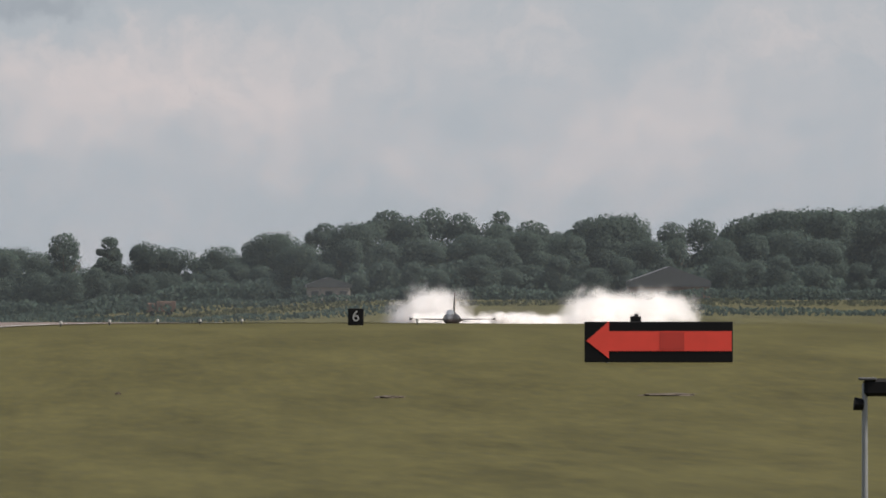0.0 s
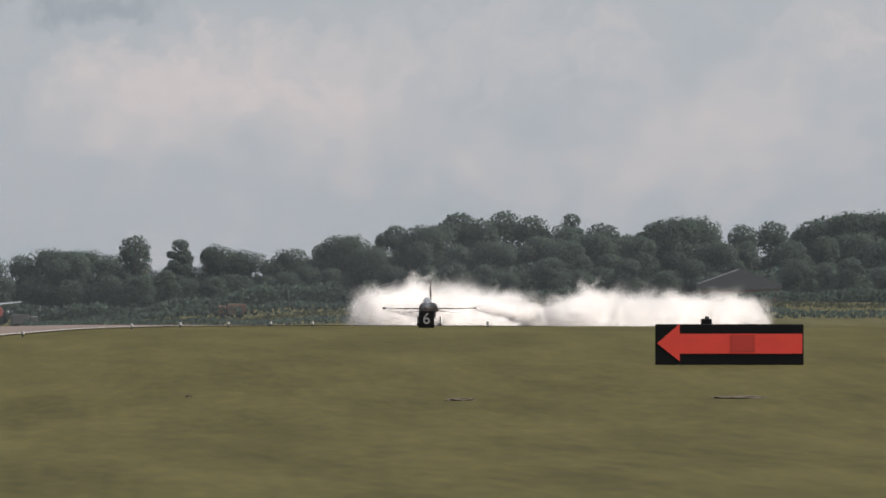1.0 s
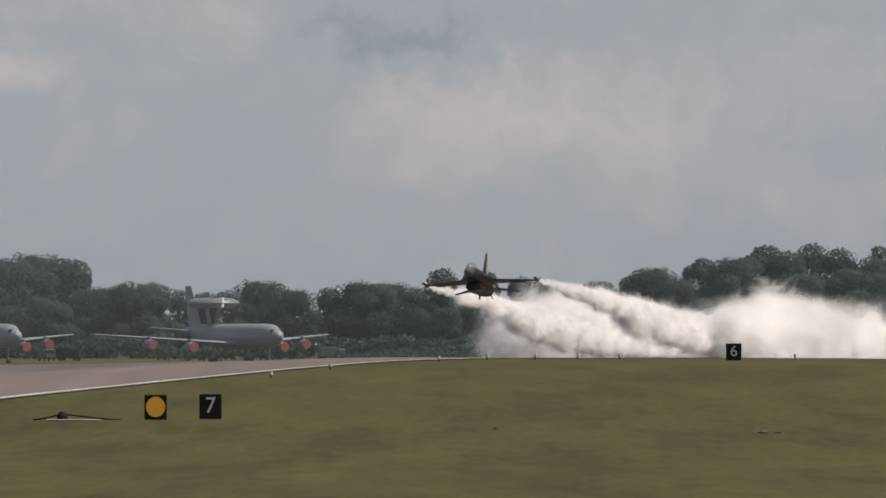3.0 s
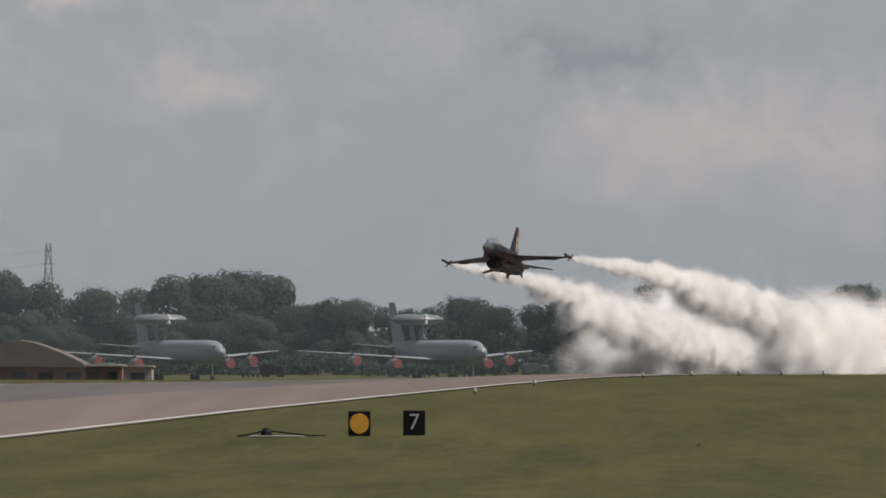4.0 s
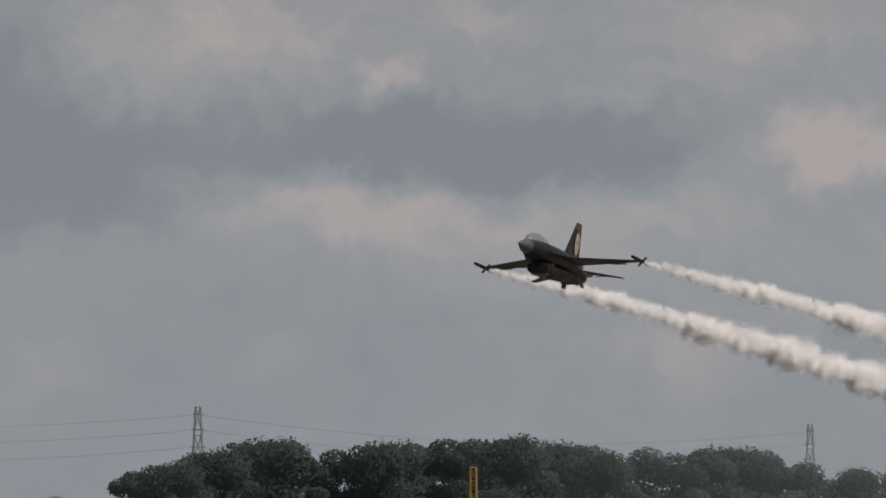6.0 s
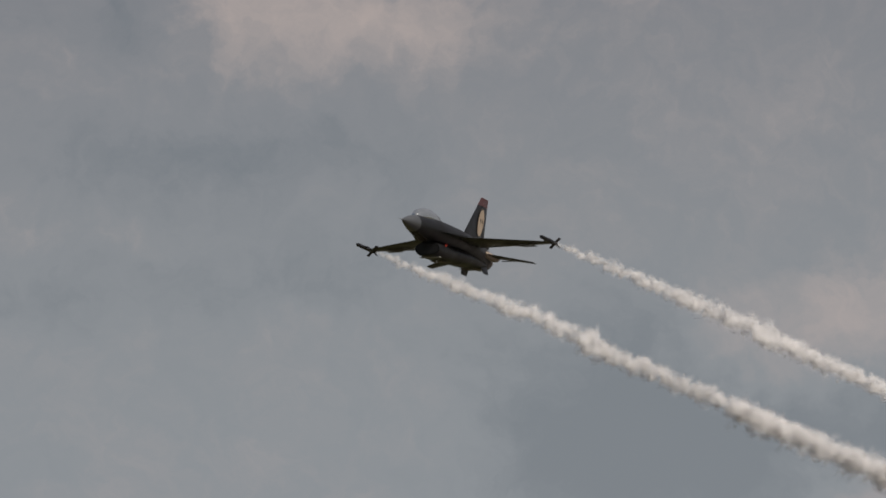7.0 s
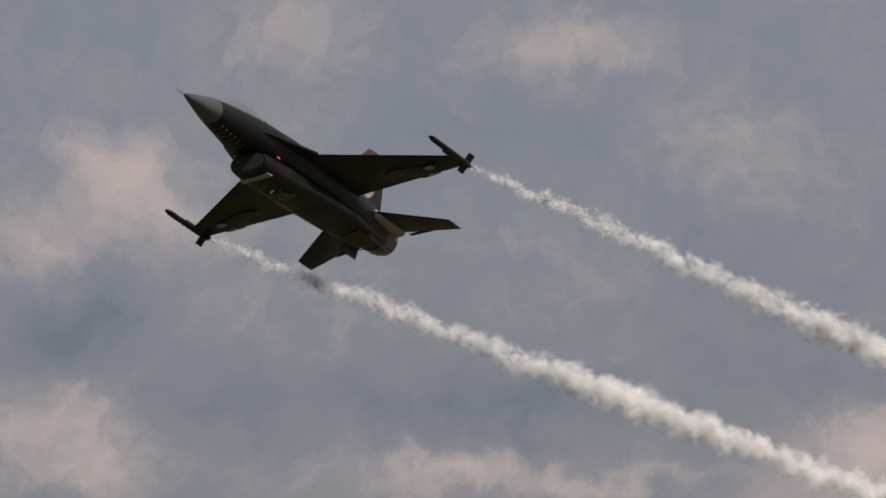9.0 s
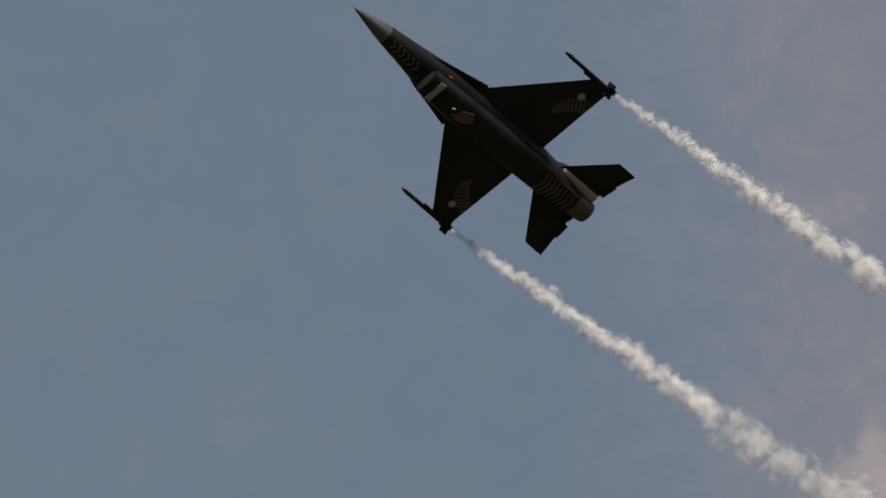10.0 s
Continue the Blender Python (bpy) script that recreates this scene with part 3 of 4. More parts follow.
def build_jet():
    jet = new("fighter_jet")
    tagged(jet, "black single-engined fighter jet with gold feather markings, trailing smoke", "jet")
    # fuselage and radome
    body = [(6.2, .42, .52, -.30), (5.4, .52, .60, -.38), (4.6, .62, .66, -.46), (3.8, .74, .70, -.54), (3.0, .84, .70, -.56), (1.8, .92, .70, -.56),
            (.4, .94, .70, -.54), (-1.4, .92, .66, -.55), (-3.0, .86, .62, -.62), (-4.2, .76, .56, -.68), (-5.0, .66, .48, -.70), (-5.6, .60, .40, -.72)]
    bm = bmesh.new()
    loft(bm, [ring(*s) for s in body])
    smooth(part("fuselage", bm, M["jet_black"], jet), 60)
    bm = bmesh.new()
    loft(bm, [ring(8.12, .015, .06, .03), ring(7.9, .085, .14, -.04), ring(7.5, .165, .24, -.11), ring(7.0, .27, .355, -.185), ring(6.6, .35, .44, -.245), ring(6.2, .421, .521, -.301)])
    radome = smooth(part("radome", bm, M["jet_grey"], jet, "grey pointed radome"), 60)
    bm = bmesh.new()
    add_tube(bm, (8.08, 0, .045), (8.62, 0, .045), .022, .008, 8)
    part("pitot_probe", bm, M["steel"], radome)
    # intake under the cockpit
    duct = [(3.75, .62, -.52, -1.16), (3.4, .64, -.46, -1.21), (2.4, .66, -.40, -1.22), (1.0, .70, -.32, -1.15), (-.8, .72, -.3, -1.04), (-2.6, .68, -.35, -.94), (-4.2, .62, -.4, -.84), (-5.2, .52, -.4, -.74)]
    bm = bmesh.new()
    loft(bm, [ring(*s, power=2.5) for s in duct])
    intake = smooth(part("intake", bm, M["jet_black"], jet), 60)
    part("pale_band", slab([(3.38, -.5), (3.38, .5), (3.1, .52), (3.1, -.52)], -1.19, .03), M["jet_pale"], intake, "pale grey band under the intake lip")
    # the duct is closed; a black disc paints the shade of its mouth
    bm = bmesh.new()
    loft(bm, [ring(3.757, .55, -.58, -1.10, power=2.5), ring(3.763, .53, -.60, -1.08, power=2.5)])
    part("intake_mouth", bm, M["tyre"], intake, "flat black disc painting the shaded intake opening")
    # cockpit canopy
    bm = bmesh.new()
    can = [(6.0, .06, .56, .48), (5.7, .24, .74, .3), (5.2, .38, .95, .2), (4.6, .45, 1.08, .2), (4.0, .47, 1.12, .2), (3.2, .45, 1.06, .2), (2.5, .38, .93, .2), (1.9, .26, .80, .2), (1.4, .1, .70, .3)]
    loft(bm, [ring(x, w, zt, zb, 28, 2.0) for x, w, zt, zb in can])
    canopy = smooth(part("canopy", bm, M["canopy"], jet, "silvery tinted bubble canopy"), 60)
    bm = bmesh.new()
    loft(bm, [ring(2.85, .425, 1.01, .2, 28, 2.0), ring(2.70, .41, .985, .2, 28, 2.0)])
    part("canopy_frame", bm, M["jet_black"], canopy)
    # wings, strakes, tip rails
    for s in (1, -1):
        bm = foil((s * .85, .0, 1.5, -2.8), (s * 4.62, .05, -1.78, -2.8), .042)
        wing = smooth(part("wing", bm, M["jet_black"], jet), 25)
        # sweeping fan of feather strokes underneath
        for i in range(15):
            u = i / 14
            a = radians(100 + 62 * u)
            cx, cy, r1 = -3.2, 1.15, 2.0 + .35 * math.sin(u * 3.1)
            x1, y1 = cx + r1 * math.cos(a - 1.22), cy + r1 * math.sin(a - 1.22)
            y1 = min(3.9, y1 + .5)
            x1 = min(x1, 1.25 - .83 * y1)
            ln, wd = .55 + .35 * math.sin(u * 3.14), .07
            pts = [(x1, y1), (x1 - wd, y1 + .03), (x1 - wd - ln * .55, y1 - ln * .6), (x1 - ln * .5, y1 - ln * .68)]
            zz = -.008 - .042 * .5 * (4.5 - 3.3 * (y1 - .85) / 3.77)
            part("feather_mark", slab([(max(-2.7, x), s * y) for x, y in pts], zz, .01), M["jet_bronze"], wing)
        disc = [(-2.05 + .17 * math.cos(a), s * (3.75 + .17 * math.sin(a))) for a in np.linspace(0, 6.283, 17)[:-1]]
        part("roundel", slab(disc, -.05, .012), M["jet_pale"], wing, "small pale roundel")
        bm = bmesh.new()
        pts = [(4.4, .56), (3.6, .84), (2.4, 1.08), (1.2, 1.34), (1.0, .7), (4.0, .45)]
        f1 = bm.faces.new([bm.verts.new((x, s * y, .03)) for x, y in pts])
        r = bmesh.ops.extrude_face_region(bm, geom=[f1])
        bmesh.ops.translate(bm, vec=(0, 0, -.07), verts=[v for v in r["geom"] if isinstance(v, bmesh.types.BMVert)])
        bmesh.ops.recalc_face_normals(bm, faces=bm.faces)
        part("strake", bm, M["jet_black"], jet)
        bm = bmesh.new()
        loft(bm, [[(x, s * 4.74 + r * math.cos(a), .07 + r * math.sin(a)) for a in np.linspace(0, 6.283, 11)[:-1]]
                  for x, r in ((.05, .015), (-.02, .05), (-.25, .095), (-2.3, .10), (-2.9, .09), (-3.05, .06))])
        pod = smooth(part("smoke_pod", bm, M["jet_black"], jet), 50)
        for a in (45, 135, 225, 315):
            bm = bmesh.new()
            add_box(bm, (.42, .02, .3), (-2.75, 0, .2), bevel=.006)
            bmesh.ops.transform(bm, matrix=Matrix.Translation((0, s * 4.74, .07)) @ Matrix.Rotation(radians(a), 4, "X"), verts=bm.verts)
            part("fin_blade", bm, M["jet_black"], pod)
        bm = bmesh.new()
        add_box(bm, (1.7, .12, .12), (-2.1, s * 4.64, .06), bevel=.02)
        part("launch_rail", bm, M["jet_black"], wing)
        # tailplane and ventral fin
        bm = foil((s * .78, -.12, -3.95, -6.25), (s * 2.74, -.42, -5.55, -6.55), .04)
        tail = smooth(part("tailplane", bm, M["jet_black"], jet), 25)
        part("trim_tab", slab([(-6.25, s * 1.0), (-6.42, s * 1.02), (-6.5, s * 1.75), (-6.36, s * 1.75)], -.22, .03), M["jet_black"], tail)
        bm = upright_foil((0, -3.9, -5.4), (.46, -4.25, -5.25), .05)
        bmesh.ops.transform(bm, matrix=Matrix.Translation((0, s * .46, -.62)) @ Matrix.Rotation(radians(180 + s * 14), 4, "X"), verts=bm.verts)
        part("ventral_fin", bm, M["jet_black"], jet)
        bm = bmesh.new()
        add_box(bm, (2.2, .42, .28), (-5.2, s * .70, -.14), bevel=.1)
        # buff on the left shelf only: its sunlit tone is put into the colour
        part("tail_shelf", bm, M["jet_buff"] if s > 0 else M["jet_black"], jet)
    # fin with its fairing
    bm = upright_foil((.5, -2.3, -6.25), (3.0, -6.02, -7.3), .045)
    fin = smooth(part("fin", bm, M["jet_black"], jet), 25)
    bm = upright_foil((2.58, -5.36, -7.13), (3.02, -6.04, -7.32), .06)
    part("fin_cap", bm, M["jet_red"], fin, "dull red fin cap")
    for s in (1, -1):
        bm = slab([(-5.55 + .48 * math.cos(a) - .42 * math.sin(a), 1.65 + .72 * math.sin(a)) for a in np.linspace(0, 6.283, 25)[:-1]], 0, .012)
        bmesh.ops.transform(bm, matrix=Matrix.Translation((0, s * .10 + .006, 0)) @ Matrix.Rotation(radians(90), 4, "X"), verts=bm.verts)
        oval = part("painted_oval", bm, M["jet_buff"], fin, "buff oval painted on the fin")
        for dx in (-.22, .1):
            bm = slab([(-5.6 + dx + .06 * math.cos(a), 1.75 + .13 * math.sin(a)) for a in np.linspace(0, 6.283, 11)[:-1]], 0, .006)
            bmesh.ops.transform(bm, matrix=Matrix.Translation((0, s * .118 + .003, 0)) @ Matrix.Rotation(radians(90), 4, "X"), verts=bm.verts)
            part("dark_spot", bm, M["jet_black"], oval)
    bm = bmesh.new()
    loft(bm, [ring(-1.9, .06, .66, .4), ring(-3.0, .15, .74, .3), ring(-5.2, .22, .80, .2), ring(-6.9, .16, .80, .42), ring(-7.05, .05, .70, .52)])
    smooth(part("fin_root_fairing", bm, M["jet_black"], jet), 60)
    # nozzle with petals
    bm = bmesh.new()
    loft(bm, [ring(-5.55, .60, .42, -.76, 30, 2), ring(-5.9, .59, .40, -.75, 30, 2), ring(-6.5, .47, .27, -.65, 30, 2), ring(-6.52, .42, .22, -.60, 30, 2), ring(-6.0, .38, .17, -.56, 30, 2)])
    nozzle = smooth(part("nozzle", bm, M["nozzle"], jet, "heat-stained metal exhaust nozzle"), 30)
    for i in range(15):
        a = 2 * math.pi * i / 15
        bm = bmesh.new()
        add_tube(bm, (-5.92, .595 * math.cos(a), -.175 + .575 * math.sin(a)), (-6.48, .475 * math.cos(a), -.19 + .465 * math.sin(a)), .022, .016, 5)
        part("petal_rib", bm, M["nozzle"], nozzle)
    # belly badge and stripes by the tail
    part("belly_badge", slab([(2.2, .42), (1.75, .12), (1.2, .38), (.9, 0), (1.35, -.34), (2.0, -.36), (1.7, -.02)], -1.185, .03), M["jet_bronze"], jet, "dull gold badge under the intake")
    for i in range(8):
        x = -3.4 - .24 * i
        zb = float(np.interp(-x, [2.6, 4.2, 5.2], [-.965, -.855, -.76])) - .004
        part("feather_mark", slab([(x, -.5), (x - .11, -.46), (x - .26, .0), (x - .11, .46), (x, .5), (x - .14, 0)], zb, .012), M["jet_bronze"], jet)
    for i in range(6):
        x = 5.9 - .28 * i
        part("feather_mark", slab([(x, -.20), (x - .1, -.22), (x - .26, 0), (x - .1, .22), (x, .20), (x - .16, 0)], -.325 - .03 * i, .035), M["jet_bronze"], jet)
    for s in (1, -1):
        bm = bmesh.new()
        add_box(bm, (.16, .05, .1), (3.0, s * .74, -.62), bevel=.015)
        part("warning_mark", bm, M["red"], jet, "small red warning mark")
    return jet


def build_gear(jet):
    """Undercarriage legs, hinged at the belly."""
    legs = []
    for x, y, r in ((1.9, 0, .23), (-1.2, 1.15, .33), (-1.2, -1.15, .33)):
        leg = new("gear_leg", None)
        leg.parent = jet
        bm = bmesh.new()
        add_tube(bm, (0, 0, .3), (0, 0, -.62 if y else -.42), .07, .05, 8)
        add_tube(bm, (.5, 0, .2), (0, 0, -.3), .04, .03, 6)
        part("strut", bm, M["white"], leg)
        bm = bmesh.new()
        add_tube(bm, (0, -.1, -.68 if y else -.45), (0, .1, -.68 if y else -.45), r, r, 18)
        part("wheel", bm, M["tyre"], leg)
        legs.append((leg, x, y))
    return legs


jet = build_jet()
gear = build_gear(jet)

FLIGHT = [  # seconds, x, y, z, heading, pitch, bank
    (0, 50.8, 953, 2.5, -96, 0, 0), (.5, 43.6, 917, 3.65, -95.5, 0, 0), (1, 36.9, 874.7, 4.0, -94.5, .5, 0), (1.5, 29.1, 820, 5.1, -94, 5, 0),
    (2, 21.8, 767, 6.2, -94.5, 8, 0), (2.75, 11.6, 724, 8.3, -97, 6.4, 2.2), (3.5, 1.9, 682.5, 10.4, -99.1, 5, 4), (4, -6.1, 644, 11.6, -100, 5.3, 2.6),
    (4.5, -14.7, 604.8, 13, -100.4, 5.4, 1.7), (5, -24.3, 568, 15.1, -100, 5.4, 2), (5.5, -34.6, 531.5, 17.4, -99.7, 5.4, 2.3), (6, -46.2, 492, 20.2, -98.8, 5.1, 2),
    (6.2, -50.8, 474.9, 21.4, -98.4, 5, 1.8), (6.75, -66, 432, 28.4, -96.7, 4, 1.4), (7.3, -84.3, 387.1, 36.4, -95, 3.2, 1), (7.5, -88.7, 369.2, 37.7, -94.7, 3, .7),
    (8, -101.2, 325.5, 43, -93.4, 2.4, 1.4), (8.5, -110.1, 276.8, 48.1, -91.3, 1.9, 2.4), (8.8, -116.2, 249.7, 51.6, -90, 5, 6.7), (9, -122.6, 237, 55.1, -89, 8.4, 10.4),
    (9.2, -135, 243, 61.6, -90.1, 12.5, 13.9), (9.5, -159.2, 258.5, 75.1, -92.5, 17.5, 19.3), (9.7, -180.2, 266.1, 86.2, -94.1, 20.4, 24.2), (10, -208.0, 274.4, 105.7, -100.9, 25.7, 33.5)]


def flight_pose(row):
    t, x, y, z, h, p, r = row
    return pose(x, y, z, r, -p, h)


def flight_at(t):
    """The jet's pose between the rows (straight lines), and along the runway before the start."""
    if t < 0:
        a, b = FLIGHT[0], FLIGHT[2]
        return flight_pose([t] + [a[i] + (b[i] - a[i]) * t * (.9 if i < 4 else 0) for i in range(1, 7)])
    return flight_pose([t] + [float(np.interp(t, [r[0] for r in FLIGHT], [r[i] for r in FLIGHT])) for i in range(1, 7)])


def move_jet():
    walk(jet, [(row[0], flight_pose(row)) for row in FLIGHT])
    for leg, x, y in gear:
        down = pose(x, y, -1.12 if y else -1.3)
        up = pose(x, y * .32, -.6 if y else -.85, 0, -82 if y else 82, 0)
        walk(leg, [(0, down), (1.15, down), (1.9, up), (10, up)])


# ---- smoke: rigid drifts of fine flecks, laid along the flown path and left hanging ----
def smoke_material(name, tone, peak):
    m = bpy.data.materials.new(name)
    m.use_nodes = True
    nt = m.node_tree
    nt.nodes.clear()
    N, L = nt.nodes.new, nt.links.new
    out, both = N("ShaderNodeOutputMaterial"), N("ShaderNodeMixShader")
    di, tl = N("ShaderNodeBsdfDiffuse"), N("ShaderNodeBsdfTranslucent")
    tc, n, cm = N("ShaderNodeTexCoord"), N("ShaderNodeTexNoise"), N("ShaderNodeMix")
    cm.data_type = "RGBA"
    cm.inputs["A"].default_value, cm.inputs["B"].default_value = (*(c * .92 for c in tone), 1), (*tone, 1)
    n.inputs["Scale"].default_value = .5
    L(tc.outputs["Object"], n.inputs["Vector"])
    L(n.outputs["Fac"], cm.inputs["Factor"])
    L(cm.outputs["Result"], di.inputs["Color"])
    L(cm.outputs["Result"], tl.inputs["Color"])
    both.inputs["Fac"].default_value = .5
    L(di.outputs[0], both.inputs[1])
    L(tl.outputs[0], both.inputs[2])
    # each fleck is a soft-edged tuft, thinning from its middle outwards
    thin, tr = N("ShaderNodeMixShader"), N("ShaderNodeBsdfTransparent")
    uv, mid, fade = N("ShaderNodeUVMap"), N("ShaderNodeVectorMath"), N("ShaderNodeMapRange")
    uv.uv_map = "tuft"
    mid.operation = "DISTANCE"
    mid.inputs[1].default_value = (.5, .5, 0)
    L(uv.outputs[0], mid.inputs[0])
    fade.interpolation_type = "SMOOTHSTEP"
    fade.inputs["From Min"].default_value, fade.inputs["From Max"].default_value = .5, 0.0
    fade.inputs["To Min"].default_value, fade.inputs["To Max"].default_value = 0.0, peak
    L(mid.outputs["Value"], fade.inputs["Value"])
    L(fade.outputs[0], thin.inputs["Fac"])
    L(tr.outputs[0], thin.inputs[1])
    L(both.outputs[0], thin.inputs[2])
    L(thin.outputs[0], out.inputs["Surface"])
    return m


scene.cycles.transparent_max_bounces = 96
scene.cycles.max_bounces, scene.cycles.diffuse_bounces, scene.cycles.transmission_bounces = 14, 10, 10
M["smoke"] = smoke_material("white_smoke", (.99, .97, .965), .2)
# bluish, nearly clear: its tone imitates the pale veil of distance
M["haze"] = smoke_material("haze_veil_sheet", (.84, .93, 1.0), .014)


def drift_mesh(seed, length, r0, r1, depth, lumps, sheer=.45):
    """A rigid stretch of smoke along -x: soft tufts lying on and in uneven lumps, thinning outwards; r0 wide at its start, r1 at its end; depth: how dense across."""
    rs = np.random.RandomState(seed)
    lx = -length * (np.arange(lumps) + rs.rand(lumps)) / lumps
    lr = r0 + (r1 - r0) * np.sqrt(-lx / length)
    la = rs.rand(lumps) * 6.283
    lo = np.sqrt(rs.rand(lumps)) * lr * sheer
    ly, lz, ls = lo * np.cos(la), lo * np.sin(la), lr * (.5 + .35 * rs.rand(lumps))
    tuft = .42
    count = int(min(11000, depth * length * 2 / ((r0 + r1) * tuft ** 2 * .022)))
    pick = rs.randint(0, lumps, count)
    step = length / lumps
    c = np.stack([lx[pick], ly[pick], lz[pick]], 1)
    g = rs.normal(size=(count, 3))
    g /= np.linalg.norm(g, axis=1)[:, None]
    c += g * (.92 * rs.rand(count, 1) ** .6 + .06 * rs.normal(size=(count, 1))) * ls[pick][:, None]
    c[:, 0] += rs.normal(size=count) * step * .7
    c[:, 0] = np.clip(c[:, 0], -length * 1.05, .02 * length)
    face = g + .55 * rs.normal(size=(count, 3))
    face /= np.linalg.norm(face, axis=1)[:, None]
    u = np.cross(face, rs.normal(size=(count, 3)))
    u /= np.linalg.norm(u, axis=1)[:, None]
    w = np.cross(face, u)
    s = tuft * ls[pick][:, None] / .6 * (.5 + 1.1 * rs.rand(count, 1) ** 1.5)
    verts = np.stack([c + u * s, c + w * s, c - u * s, c - w * s], 1).reshape(-1, 3)
    me = bpy.data.meshes.new("smoke_drift")
    me.from_pydata(verts.tolist(), [], np.arange(count * 4).reshape(-1, 4).tolist())
    me.materials.append(M["smoke"])
    me.uv_layers.new(name="tuft").data.foreach_set("uv", np.tile([0, 0, 1, 0, 1, 1, 0, 1], count).astype(np.float32))
    soft = np.repeat(.55 * g + np.array([0, 0, 1.0]), 4, axis=0)
    soft /= np.linalg.norm(soft, axis=1)[:, None]
    me.normals_split_custom_set_from_vertices(soft.tolist())
    return me


def hang_haze_sheets():
    """Upright soft-edged sheets, added to pale the far trees and fields as haze would."""
    rs = np.random.RandomState(5)
    n = 230
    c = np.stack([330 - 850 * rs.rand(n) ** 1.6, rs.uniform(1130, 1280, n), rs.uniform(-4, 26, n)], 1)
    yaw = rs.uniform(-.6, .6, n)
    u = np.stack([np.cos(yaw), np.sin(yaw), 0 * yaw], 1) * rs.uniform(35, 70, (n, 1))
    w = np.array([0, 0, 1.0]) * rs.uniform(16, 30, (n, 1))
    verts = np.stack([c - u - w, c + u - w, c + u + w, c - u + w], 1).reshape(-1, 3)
    me = bpy.data.meshes.new("haze")
    me.from_pydata(verts.tolist(), [], np.arange(n * 4).reshape(-1, 4).tolist())
    me.uv_layers.new(name="tuft").data.foreach_set("uv", np.tile([0, 0, 1, 0, 1, 1, 0, 1], n).astype(np.float32))
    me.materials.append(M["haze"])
    tagged(new("haze", me), "faint bluish sheets added as a haze veil before the far trees", "haze", kind="stuff")


hang_haze_sheets()
STEP = .2


def lay_smoke():
    """Smoke hangs where each wing tip has been; what is still to come waits in the ground below its place."""
    rnd = random.Random(77)
    kinds = [  # age when it shows, length, radius, density, lumps
        (.03, 22, .62, .5, 110), (.23, 23, .95, .4, 100), (.5, 25, 1.8, .65, 70), (.5, 34, 4.2, 1.0, 60)]
    thin = [drift_mesh(700 + j, 22, .68, .68, .14, 100) for j in range(3)]
    meshes = [[drift_mesh(100 * k + j, ln, r, r, n, lu) for j in range(3)] for k, (age, ln, r, n, lu) in enumerate(kinds)]
    made = []
    for side in (1, -1):
        for i in range(-11 if side > 0 else -5, 50):
            t = i * STEP
            for k, (age, ln, r, n, lu) in enumerate(kinds):
                if t < -.5 and k < 2 or (k == 1 and t > 9.15) or (k == 2 and t > 4.9) or (k == 3 and (t > 4.1 or i % 2 and t < 1.3)):
                    continue
                show = round((t + (1.05 if k == 3 and t > 1.3 else age)) * FPS) / FPS
                if show > 10:
                    continue
                tip = Vector((-3.0, side * 4.74, .07))
                a, b = flight_at(t) @ tip, flight_at(t - STEP) @ tip
                if k == 3:
                    off = side * 5.5 - 1.5 if t < 2 else side * 3 + float(np.interp(t, [2.6, 3.7], [-2, 2.2]))
                    a.x += off
                    b.x += off
                if k > 1:
                    low = ground_z(a.x, a.y) + .35 * r
                    if k == 3 and t > 1.3 and i % 2:
                        a.z, b.z = low, low
                    elif k == 3 and t > 1.4:
                        a.z, b.z = (a.z + low) / 2 + 1, (b.z + low) / 2 + 1
                    a.z, b.z = max(a.z - .5 * r, low), max(b.z - .5 * r, low)
                turn = (b - a).to_track_quat("-X", "Z").to_matrix().to_4x4() @ Matrix.Rotation(rnd.uniform(-.4, .4), 4, "X")
                ob = new("smoke_drift", rnd.choice(thin if k == 0 and t > 9.15 else meshes[k]))
                tagged(ob, "soft white smoke hanging in the air after the jet", "smoke", "smoke trails of the jet", "stuff")
                wide = float(np.interp(t, [0, 4.5, 7.5, 8.7, 9.1], [1.35, 1.3, .95, .95, 1.55])) if k < 2 else 1.0
                if k == 2:
                    wide = float(np.interp(t, [2.4, 3.0, 4.0, 4.9], [1.0, 1.2, 1.15, .68]))
                if k == 3:
                    wide = 1.18 if 1.3 < t < 3.2 else .88 if t < .5 and side > 0 else 1.0
                ob.scale = (1, wide, wide)
                m = Matrix.Translation(a) @ turn
                late = Matrix.Translation(Vector((.5, .1, .25 if k > 1 else -.1)) * max(0, 10 - show) * .3) @ m
                sink = 0.0
                if side < 0 and k < 3:      # the wash of the wing presses this trail down
                    sink = float(np.interp(t, [1.2, 2.4, 4.5, 6, 8], [0, 2.6, 2.4, 1.6, .5]))
                    sink = max(0.0, min(sink, (a.z - ground_z(a.x, a.y) - .8 * r) / 2.2))
                made.append((ob, t, show, m, late, sink))
    heads = []
    for side in (1, -1):
        ob = new("smoke_drift", drift_mesh(900 + side, 22, .12, .74, .30, 120))
        tagged(ob, "narrow white smoke streaming from a wing tip pod", "smoke", "smoke trails of the jet", "stuff")
        heads.append((ob, side))
    return made, heads


puffs, heads = lay_smoke()


